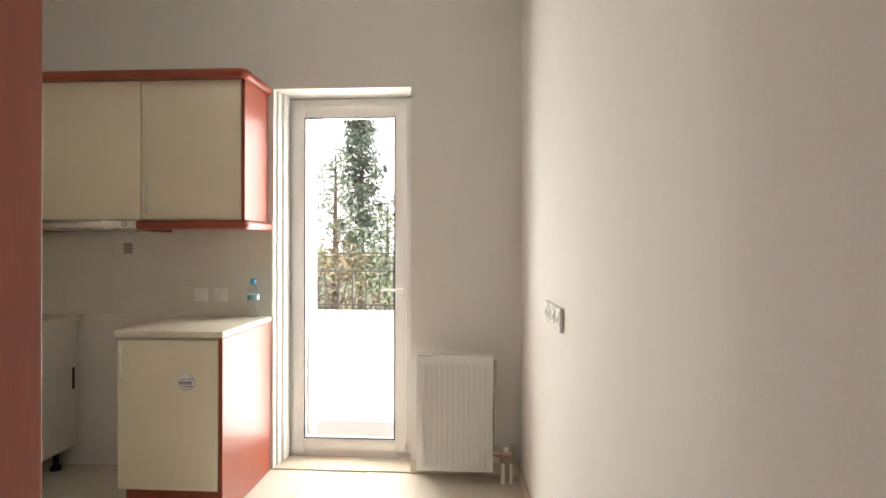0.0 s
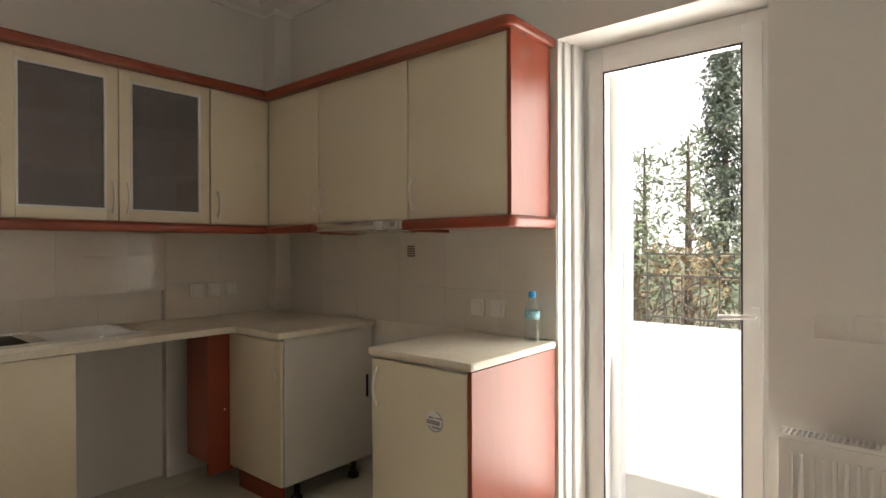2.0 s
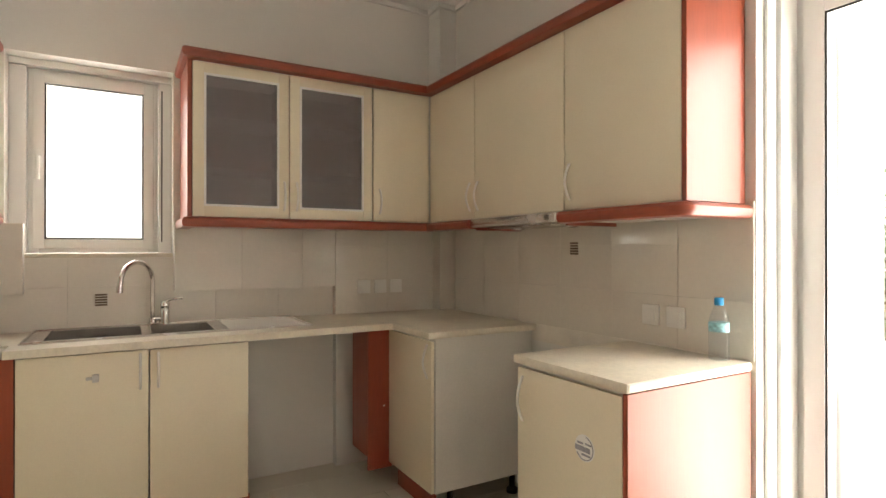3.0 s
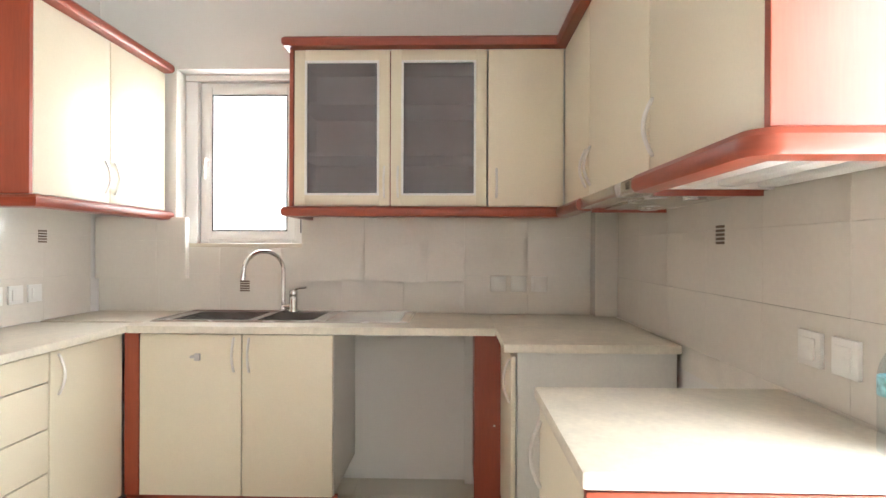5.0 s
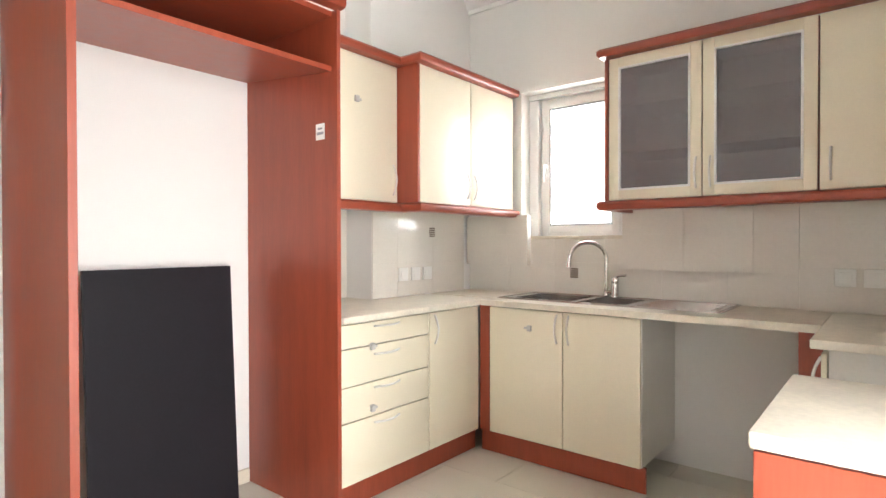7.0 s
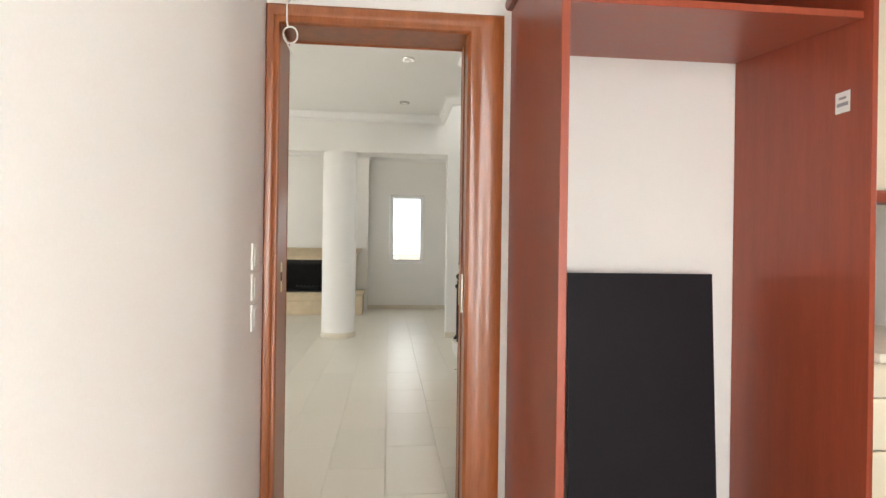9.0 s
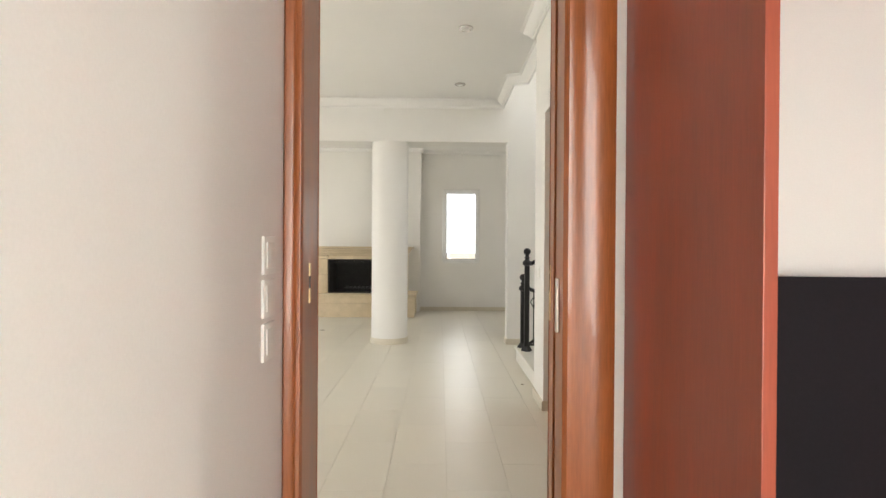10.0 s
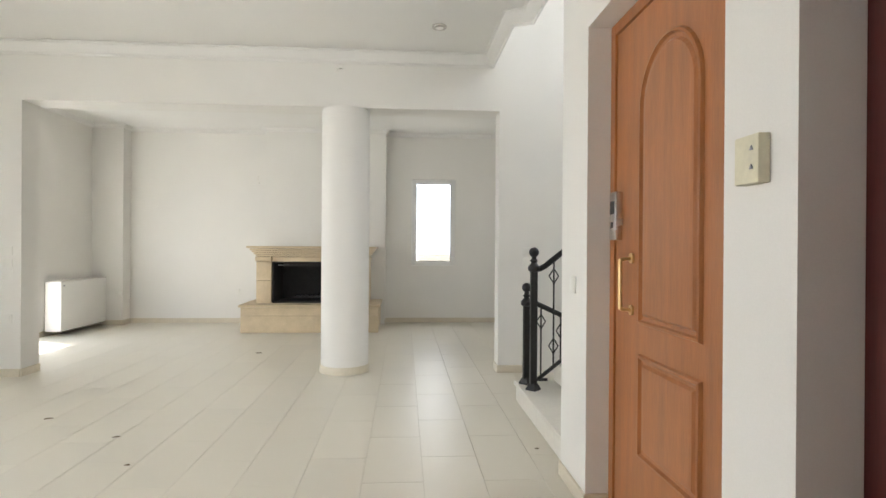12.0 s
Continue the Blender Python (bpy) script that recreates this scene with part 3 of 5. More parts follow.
turn = [(-1.038 + 0.03 * math.sin(radians(15 * k)), NF + 0.01 - 0.03 * math.cos(radians(15 * k)), 0) for k in range(7)]
MOULD = [(0.0, 0.0), (0.018, 0.003), (0.026, 0.014), (0.026, 0.034), (0.016, 0.046), (0.0, 0.048), (-0.03, 0.048), (-0.03, 0.0)]
around = [(XW + 0.01, 1.418, 0), (-2.68, 1.418, 0), (-2.68, NF - 0.02, 0), *turn, (-1.008, YN - 0.012, 0)]
cut = [(XW + 0.01, 1.418, 0), (-2.68, 1.418, 0), (-2.68, NF - 0.02, 0), (-2.23, NF - 0.02, 0)]
solid("cornice_moulding", sweep(bmesh.new(), MOULD, [(x, y, UZ1 + 0.002) for x, y, _ in around]), REDH, "rounded red wooden moulding on top of the wall cabinets", "moulding", "cabinet mouldings", True)
solid("light_moulding", sweep(bmesh.new(), MOULD, [(x, y, UZ0 - 0.05) for x, y, _ in cut]), REDH, "rounded red wooden moulding under the wall cabinets", "moulding", "cabinet mouldings", True)
solid("light_moulding", sweep(bmesh.new(), MOULD, [(-1.566, NF - 0.02, UZ0 - 0.05)] + [(x, y, UZ0 - 0.05) for x, y, _ in turn] + [(-1.008, YN - 0.012, UZ0 - 0.05)]), REDH, "rounded red wooden moulding under the end cabinet", "moulding", "cabinet mouldings", True)

h = thing("cooker_hood", (-1.9, 2.8, 1.37), "slim stainless steel pull-out cooker hood", "cooker hood")
part("body", boxes((-2.222, -1.575, NF + 0.022, YN - 0.012, 1.383, UZ0 - 0.002), bevel=0.004), STEEL, h, "", True)
fr = part("front_lip", boxes((-2.222, -1.575, NF - 0.032, NF + 0.02, 1.38, UZ0 - 0.003), bevel=0.007), STEEL, h, "brushed steel front lip", True)
part("filter", boxes((-2.19, -1.61, NF + 0.05, 2.96, 1.376, 1.382)), STEEL, h, "grey metal filter panel")
for x in (-2.234, -1.574):
    part("side_strip", boxes((x, x + 0.01, NF + 0.012, YN - 0.03, 1.368, UZ0 - 0.004)), REDH, h, "thin red wooden strip beside the hood")
sp = part("switch_panel", boxes((-1.70, -1.60, NF - 0.0335, NF - 0.0322, 1.388, 1.416)), STEEL, fr)
for k in range(3):
    part("switch_slot", boxes((-1.655, -1.625, NF - 0.0345, NF - 0.0336, 1.394 + 0.007 * k, 1.3975 + 0.007 * k)), DARK, sp)
for x in (-2.1, -1.72):
    part("hood_lamp", lathe(bmesh.new(), [(0.026, 0), (0.032, 0.002), (0.032, 0.008)], (x, 2.88, 1.3675), 16), CHROME, h, "", True)

# south wall cabinets
SF1, SF2 = 0.505, 0.645
c = wall_unit("tall_side_wall_cabinet", -2.10, -1.499, YS + 0.01, SF1 - 0.022, "cream single-door wall cabinet next to the tall unit")
d = door(c, "y", SF1, -2.098, -1.499, UZ0, UZ1, -0.018, ((-2.065, UZ0 + 0.045), (-2.065, UZ0 + 0.20)))
latch(d, "y", SF1, -1.80, 1.93, 0.016)
c = wall_unit("deep_wall_cabinet", -3.045, -2.124, 0.29, SF2 - 0.022, "deep cream two-door wall cabinet with red side")
door(c, "y", SF2, -2.575, -2.123, UZ0, UZ1, -0.018, ((-2.542, UZ0 + 0.045), (-2.542, UZ0 + 0.185)))
door(c, "y", SF2, -3.045, -2.575, UZ0, UZ1, -0.018, ((-2.608, UZ0 + 0.045), (-2.608, UZ0 + 0.185)))
part("side_panel", boxes((-2.122, -2.104, 0.29, SF2, UZ0, UZ1), bevel=0.002), RED, c, "red wooden side panel")
way = [(-3.05, SF2 + 0.02, 0), (-2.104, SF2 + 0.02, 0), (-2.104, SF1 + 0.02, 0), (-1.50, SF1 + 0.02, 0)]
flip = [(-o, u) for o, u in MOULD]
solid("cornice_moulding", sweep(bmesh.new(), flip, [(x, y, UZ1 + 0.002) for x, y, _ in way]), REDH, "stepped red wooden moulding on top of the wall cabinets", "moulding", "cabinet mouldings", True)
solid("light_moulding", sweep(bmesh.new(), flip, [(x, y, UZ0 - 0.05) for x, y, _ in way]), REDH, "stepped red wooden moulding under the wall cabinets", "moulding", "cabinet mouldings", True)

# tall housing with the leaning board
c = thing("fridge_housing", (-0.98, 0.44, 0), "empty red wooden fridge housing with open top shelf", "cabinet")
part("side_panel", boxes((-1.496, -1.476, YS + 0.004, 0.747, 0.002, 2.205), bevel=0.002), RED, c)
part("side_panel", boxes((-0.514, -0.488, YK + 0.004, 0.722, 0.002, 2.205), bevel=0.002), RED, c)
bm = boxes((-1.474, -0.517, YS + 0.004, 0.715, 1.945, 1.968), bevel=0.002)
for v in bm.verts:  # the shelf rises a little towards the wall
    v.co.z += (0.715 - v.co.y) * 0.11
part("shelf", bm, RED, c)
part("top", boxes((-1.474, -0.517, YS + 0.004, 0.715, 2.18, 2.204), bevel=0.002), RED, c)
part("back", boxes((-1.474, -0.517, YS + 0.006, YS + 0.018, 2.042, 2.178)), RED, c)
part("cornice", sweep(bmesh.new(), flip, [(-1.50, 0.757, 2.206), (-0.486, 0.732, 2.206), (-0.486, YK + 0.01, 2.206)]), REDH, c, "", True)
sk = part("sticker", boxes((-1.4755, -1.4745, 0.605, 0.665, 1.663, 1.733)), ENAMEL, c, "small white paper label")
part("print_bar", boxes((-1.4743, -1.474, 0.612, 0.658, 1.685, 1.697), (-1.4743, -1.474, 0.62, 0.65, 1.708, 1.716)), STICK, sk)
bm = boxes((-1.335, -0.712, -0.013, 0.013, 0, 1.10), bevel=0.002)
bmesh.ops.transform(bm, verts=bm.verts, matrix=pose(0, 0.185, 0.004, 3.4))
solid("black_panel", bm, BLACKBOARD, "matt black board leaning on the wall inside the tall unit", "board")

# ---- radiator, bottle, sockets ----


def radiator(x0, x1, y0, y1, z0, z1):
    r = thing("radiator", ((x0 + x1) / 2, (y0 + y1) / 2, z0), "white ribbed steel panel radiator below two switches", "radiator")
    bm = bmesh.new()
    n = 13
    box(bm, x0, x1, y0 + 0.008, y0 + 0.016, z0, z1 - 0.012, 0.003)
    part("front_panel", bm, ENAMEL, r, "", True)
    for k in range(n):
        a = x0 + 0.02 + (x1 - x0 - 0.04) * k / n
        part("rib", boxes((a + 0.007, a + (x1 - x0 - 0.04) / n - 0.009, y0 - 0.004, y0 + 0.009, z0 + 0.025, z1 - 0.05), bevel=0.004), ENAMEL, r, "", True)
    part("back_panel", boxes((x0, x1, y1 - 0.02, y1 - 0.008, z0, z1 - 0.012), bevel=0.003), ENAMEL, r, "", True)
    part("side_cover", boxes((x0, x0 + 0.006, y0 + 0.016, y1 - 0.02, z0 + 0.01, z1 - 0.02)), ENAMEL, r)
    part("side_cover", boxes((x1 - 0.006, x1, y0 + 0.016, y1 - 0.02, z0 + 0.01, z1 - 0.02)), ENAMEL, r)
    for k in range(26):
        a = x0 + 0.012 + (x1 - x0 - 0.024) * k / 25
        part("grille_bar", boxes((a - 0.003, a + 0.003, y0 + 0.012, y1 - 0.012, z1 - 0.008, z1)), ENAMEL, r)
    part("grille_edge", boxes((x0, x1, y0 + 0.008, y0 + 0.014, z1 - 0.01, z1 + 0.002), (x0, x1, y1 - 0.014, y1 - 0.008, z1 - 0.01, z1 + 0.002)), ENAMEL, r)
    part("bracket", boxes((x0 + 0.08, x0 + 0.11, y1 - 0.008, YN - 0.001, z0 + 0.05, z1 - 0.06), (x1 - 0.11, x1 - 0.08, y1 - 0.008, YN - 0.001, z0 + 0.05, z1 - 0.06)), ENAMEL, r)
    xv = x1 + 0.014
    bm = rod(bmesh.new(), (xv, y0 + 0.05, z0 + 0.09), (xv, y0 + 0.05, z1 - 0.03), 0.009)
    part("riser_pipe", bm, STEEL, r, "", True)
    v = part("valve", rod(bmesh.new(), (x1 - 0.004, y0 + 0.05, z0 + 0.09), (x1 + 0.10, y0 + 0.05, z0 + 0.09), 0.016), BRASSDULL, r, "tarnished metal valve", True)
    part("valve_knob", lathe(bmesh.new(), [(0.016, 0), (0.02, 0.006), (0.02, 0.028), (0.014, 0.036)], (x1 + 0.075, y0 + 0.05, z0 + 0.1), 14), PLASTIC, v, "white valve knob", True)
    for k in range(2):
        xx = x1 + 0.055 + 0.045 * k
        part("feed_pipe", rod(bmesh.new(), (xx, y0 + 0.05, 0.002), (xx, y0 + 0.05, z0 + 0.08), 0.011), ENAMEL, v, "", True)
        part("pipe_nut", rod(bmesh.new(), (xx, y0 + 0.05, z0 + 0.04), (xx, y0 + 0.05, z0 + 0.075), 0.016, 6), BRASSDULL, v)


BRASSDULL = material("tarnished_brass", (0.42, 0.34, 0.24), 0.4, 1.0, vary=0.2, scale=20)
radiator(-0.128, 0.284, 2.862, 2.965, 0.075, 0.705)

PETCLEAR = glass_material("bottle_plastic", (0.95, 0.98, 1.0), 0.08, 0.97)
PETCLEAR.node_tree.nodes["Math.001"].inputs[1].default_value = 0.3
BLUE = material("blue_plastic", (0.02, 0.30, 0.62), 0.35, vary=0.06, scale=20)
LABEL = material("bottle_label", (0.30, 0.58, 0.72), 0.45, vary=0.5, scale=30, grain=90)
b = thing("water_bottle", (-1.064, 2.945, 0.888), "clear plastic water bottle with blue cap and label", "bottle")
body = [(0.028, 0), (0.033, 0.004), (0.033, 0.03), (0.031, 0.036), (0.033, 0.042), (0.033, 0.13), (0.03, 0.15), (0.014, 0.185), (0.0125, 0.2)]
part("bottle_body", lathe(bmesh.new(), body, (-1.064, 2.945, 0.889), 20), PETCLEAR, b, "clear ribbed plastic", True)
part("label", lathe(bmesh.new(), [(0.0334, 0.098), (0.0337, 0.1), (0.0337, 0.128), (0.0334, 0.13)], (-1.064, 2.945, 0.889), 20), LABEL, b, "blue printed label", True)
part("cap", lathe(bmesh.new(), [(0.0145, 0.188), (0.0155, 0.19), (0.0155, 0.212), (0.013, 0.215)], (-1.064, 2.945, 0.889), 16), BLUE, b, "blue screw cap", True)


def plate(kind, axis, face, u, z, out, size=0.08, name="light_switch", label="white plastic wall switch", mat=None, group="wall plates"):
    """A square wall plate with its rocker or socket, standing out from a wall face by out."""
    mat = mat or PLASTIC
    h = size / 2

    def bx(a0, a1, z0, z1, d0, d1, bev):
        lo, hi = sorted((face + out * d0, face + out * d1))
        return boxes((a0, a1, lo, hi, z0, z1), bevel=bev) if axis == "y" else boxes((lo, hi, a0, a1, z0, z1), bevel=bev)

    p = thing(name, (u, face, z) if axis == "y" else (face, u, z), label, "switch" if kind == "switch" else "socket", group)
    part("plate", bx(u - h, u + h, z - h, z + h, 0.02, 0.6, 0.003), mat, p, "", True)
    if kind == "switch":
        part("rocker", bx(u - h * 0.62, u + h * 0.62, z - h * 0.68, z + h * 0.68, 0.6, 0.78, 0.001), mat, p, "", True)
    elif kind == "socket":
        c = h * 0.62
        part("lid", bx(u - c, u + c, z - c, z + c, 0.6, 0.9, 0.003), mat, p, "", True)
        part("slot", bx(u - c * 0.4, u + c * 0.4, z - c * 0.12, z + c * 0.12, 0.9, 0.93, 0), mat, p)
    else:
        c = h * 0.5
        part("insert", bx(u - c, u + c, z - c, z + c, 0.6, 0.8, 0.002), mat, p, "", True)
        part("jack", bx(u - c * 0.45, u + c * 0.45, z - c * 0.45, z + c * 0.45, 0.8, 0.83, 0), DARK, p)


TF = 0.008  # tile thickness on the walls
for x in (-1.40, -1.284):
    plate("socket", "y", YN - TF, x, 1.008, -0.018, name="wall_socket", label="white covered wall socket on cream tiles")
for x in (-0.006, 0.098):
    plate("switch", "y", YN, x, 1.035, -0.016, label="white double switch plate above the radiator")
for k, y in enumerate((2.0, 1.917, 1.834, 1.751)):
    plate("jack", "x", XE - 0.002 + (XE2 - XE) * (1 - y / YN), y, 1.04, -0.02, name="wall_jack", label="white plastic antenna and data outlet")
for z in (1.153, 1.039, 0.925):
    plate("switch", "x", XE2 - 0.005, 0.185, z, -0.015, 0.1, label="white switch in a column beside the doorway")

for y in (2.419, 2.525, 2.63):
    plate("socket", "x", -3.018, y, 1.048, 0.018, name="wall_socket", label="white covered wall socket above the worktop")
for x in (-2.375, -2.487, -2.597):
    plate("socket", "y", 0.27 + TF, x, 1.02, 0.018, name="wall_socket", label="white covered wall socket on cream tiles")

BROWN = material("brown_enamel", (0.13, 0.085, 0.05), 0.4, vary=0.15, scale=30)


def tile_motif(axis, face, u, z, out):
    p = thing("decor_tile_motif", (u, face, z) if axis == "y" else (face, u, z), "small brown striped decorative tile inset", "tile", "decorative insets")
    for k in range(5):
        z0 = z - 0.03 + 0.0125 * k
        lo, hi = sorted((face, face + out))
        part("stripe", boxes((u - 0.026, u + 0.026, lo, hi, z0, z0 + 0.008)) if axis == "y" else boxes((lo, hi, u - 0.026, u + 0.026, z0, z0 + 0.008)), BROWN, p)


tile_motif("y", YN - TF, -1.843, 1.277, -0.003)
tile_motif("x", XW + TF, 1.069, 1.026, 0.003)
tile_motif("y", 0.27 + TF, -2.65, 1.28, 0.003)

# cornices under the ceilings
COVE = [(0, 0), (0.012, 0), (0.016, 0.018), (0.03, 0.024), (0.045, 0.05), (0.075, 0.07), (0.082, 0.088), (0.10, 0.092), (0.10, 0.1), (0, 0.1)]
kz = ZC - 0.102
structure("trim_kitchen_cornice", sweep(bmesh.new(), [(o * 1.3, 0.1 - (0.1 - u) * 1.5) for o, u in COVE], [(x, y, kz) for x, y in ((XE - 0.001, YS + 0.001), (XW + 0.001, YS + 0.001), (XW + 0.001, 2.899), (-2.929, 2.899), (-2.929, YN - 0.001), (XE - 0.001, YN - 0.001))]), CEIL, "white moulded plaster cornice", True)
structure("trim_hall_cornice", sweep(bmesh.new(), COVE, [(x, y, kz) for x, y in ((XR - 0.001, YB + 0.001), (-0.70, YB + 0.001), (-0.70, -4.08), (-0.84, -4.02), (-0.84, -2.80), (XL + 0.001, -2.80), (XL + 0.001, -1.01))]), CEIL, "white moulded plaster cornice", True)
structure("trim_far_cornice", sweep(bmesh.new(), [(o * 0.6, 0.1 + (u - 0.1) * 0.6) for o, u in COVE], [(x, y, kz) for x, y in ((-1.39, YF + 0.001), (0.417, YF + 0.001), (0.417, YF + 0.221), (2.201, YF + 0.221), (2.201, YF + 0.001), (4.259, YF + 0.001), (4.259, YF + 0.231), (XR - 0.001, YF + 0.231), (XR - 0.001, YB - 0.26))][::-1]), CEIL, "white moulded plaster cornice", True)

# skirtings
SK = [(0.001, 0), (0.012, 0), (0.012, 0.066), (0.008, 0.07), (0.001, 0.07)]


def skirting(*path):
    structure("baseboard", sweep(bmesh.new(), SK, [(x, y, 0.001) for x, y in path]), SKIRT, "beige stone skirting tile")


for path in ([(DX1, YN), (XE, YN), (XE2, YK + 0.04)], [(-1.474, YS), (-0.517, YS)][::-1], [(XR, TY0), (XR, YF + 0.23), (4.26, YF + 0.23), (4.26, YF), (2.2, YF)], [(0.418, YF + 0.22), (0.418, YF), (-1.4, YF), (-1.4, YB - 0.2)], [(-0.757, YB - 0.2), (-0.757, YB), (-0.99, YB)], [(3.505, YB), (3.505, YB - 0.25)], [(XR, YB), (3.505, YB)], [(XL, -1.0), (XL, EY1), (XL - 0.1, EY1)][::-1], [(XL - 0.1, EY0), (XL, EY0), (XL, -2.72)][::-1]):
    skirting(*path)

# ---- terrace door and windows ----


def pane_window(name, axis, face, a0, a1, z0, z1, depth, label, sash=0.075, outer=0.06, handle=None, kind_door=False):
    """A uPVC frame with one sash; face is its room side, depth runs outward (signed)."""
    w = tagged(new(name), label, "door" if kind_door else "window", "", "structure")
    w.location = ((a0 + a1) / 2, face, z0) if axis == "y" else (face, (a0 + a1) / 2, z0)

    def bx(rows, d0, d1, bev=0.004):
        lo, hi = sorted((face + depth * d0, face + depth * d1))
        return boxes(*[(r[0], r[1], lo, hi, r[2], r[3]) if axis == "y" else (lo, hi, r[0], r[1], r[2], r[3]) for r in rows], bevel=bev)

    def ring(a0, a1, z0, z1, t):
        return [(a0, a0 + t, z0, z1), (a1 - t, a1, z0, z1), (a0 + t, a1 - t, z0, z0 + t), (a0 + t, a1 - t, z1 - t, z1)]

    part("window_frame", bx(ring(a0, a1, z0, z1, outer), 0.15, 1.0), UPVC, w, "", True)
    s0, s1, t0, t1 = a0 + outer * 0.45, a1 - outer * 0.45, z0 + outer * 0.45, z1 - outer * 0.45
    s = part("sash", bx(ring(s0, s1, t0, t1, sash), 0.0, 0.148), UPVC, w, "white plastic sash", True)
    g = 0.008
    i0, i1, j0, j1 = s0 + sash, s1 - sash, t0 + sash, t1 - sash
    part("gasket", bx(ring(i0 - 0.001, i1 + 0.001, j0 - 0.001, j1 + 0.001, g), 0.04, 0.10, 0), GASKET, s, "black rubber gasket")
    p = part("pane", bx([(i0, i1, j0, j1)], 0.06, 0.075, 0), GLASS, s, "clear glass pane")
    p.visible_shadow = False
    if handle:
        u, z, way = handle
        o = -1 if depth > 0 else 1
        def at(du, d, dz):
            return (u + du, face + o * d, z + dz) if axis == "y" else (face + o * d, u + du, z + dz)
        hb = part("handle_plate", boxes(tuple(sorted((at(-0.014, 0, 0)[0], at(0.014, 0.01, 0)[0]))) + tuple(sorted((at(-0.014, 0, 0)[1], at(0.014, 0.01, 0)[1]))) + (z - 0.035, z + 0.035), bevel=0.003), UPVC, s, "", True)
        part("handle", tube(bmesh.new(), [at(0, 0.008, 0), at(0, 0.045, 0), at(way * 0.025, 0.05, 0), at(way * 0.12, 0.05, -0.004)] if way else [at(0, 0.008, 0), at(0, 0.04, 0), at(0, 0.045, -0.02), at(0, 0.045, -0.11)], 0.009, 10), UPVC, s, "white lever handle", True)
    return w


pane_window("door_terrace", "y", YN + 0.19, DX0 + 0.004, DX1 - 0.002, 0.002, DZ - 0.006, 0.10, "white plastic glazed terrace door", 0.068, 0.107, (-0.252, 1.03, -1), True)
structure("trim_roller_guide", boxes((DX0 + 0.001, DX0 + 0.03, YN + 0.10, YN + 0.20, 0.01, DZ - 0.001), (DX0 + 0.001, DX0 + 0.014, YN + 0.045, YN + 0.099, 0.01, DZ - 0.001), bevel=0.004), UPVC, "white plastic shutter guide beside the terrace door")
structure("trim_shutter_rail", boxes((-0.885, -0.825, YN + 0.31, YN + 0.37, -0.02, DZ + 0.05), (-0.865, -0.845, YN + 0.37, YN + 0.385, -0.02, DZ + 0.05), bevel=0.004), UPVC, "white outdoor roller shutter rail")
structure("trim_shutter_gap", boxes((-0.93, -0.886, YN + 0.32, YN + 0.34, -0.02, DZ + 0.05)), GASKET, "dark brush seal of the shutter rail")
structure("door_sill", boxes((DX0, DX1, YN + 0.0, YN + 0.5, -0.02, 0.008), bevel=0.003), SKIRT, "pale stone door sill")
pane_window("window_kitchen", "x", XW - 0.125, 0.76, 1.322, WZ0 + 0.012, WZ1 - 0.035, -0.08, "white plastic kitchen window", 0.048, 0.045, (0.805, 1.72, 0))
structure("trim_window_guide", boxes((XW - 0.21, XW - 0.10, 1.324, WY1 - 0.001, WZ0 + 0.011, WZ1 - 0.036), (XW - 0.21, XW - 0.10, WY0 + 0.001, 0.758, WZ0 + 0.011, WZ1 - 0.036), bevel=0.004), UPVC, "white plastic shutter guides beside the kitchen window")
structure("trim_window_track", boxes((XW - 0.0998, XW - 0.098, 1.336, 1.342, WZ0 + 0.07, WZ1 - 0.08)), GASKET, "dark slit of the shutter guide")
structure("trim_window_head", boxes((XW - 0.21, XW - 0.095, WY0 + 0.002, WY1 - 0.002, WZ1 - 0.033, WZ1 - 0.002)), UPVC, "white shutter box edge")
structure("window_sill", boxes((XW - 0.3, XW + 0.006, WY0 + 0.001, WY1 - 0.001, WZ0 - 0.012, WZ0 + 0.01), bevel=0.003), SKIRT, "pale stone window sill")
pane_window("window_far", "y", YF - 0.02, FX0 + 0.002, FX1 - 0.002, FZ0 + 0.002, FZ1 - 0.002, -0.08, "narrow white plastic window in the far wall", 0.05, 0.045, (FX1 - 0.055, 1.66, 0))
pane_window("door_terrace_far", "x", XR + 0.02, TY0 + 0.002, TY1 - 0.002, 0.01, 2.298, 0.10, "white plastic glazed terrace door by the fan heater", 0.045, 0.04, None, True)
# unseen window, added as the opening for the hall lamp
pane_window("window_hall_unseen", "x", XR + 0.16, -2.898, -0.502, 0.402, 2.398, 0.10, "wide white plastic hall window, unseen and added for light", 0.08, 0.05)

# ---- doorway between kitchen and hall ----
dw = tagged(new("door_kitchen"), "varnished reddish wooden sliding-door frame of the kitchen", "door", "", "structure")
dw.location = (0.02, 0.06, 0)
CAS = [(0, 0), (0.006, 0.016), (0.02, 0.02), (0.032, 0.016), (0.044, 0.022), (0.068, 0.026), (0.078, 0.018), (0.078, 0.0)]


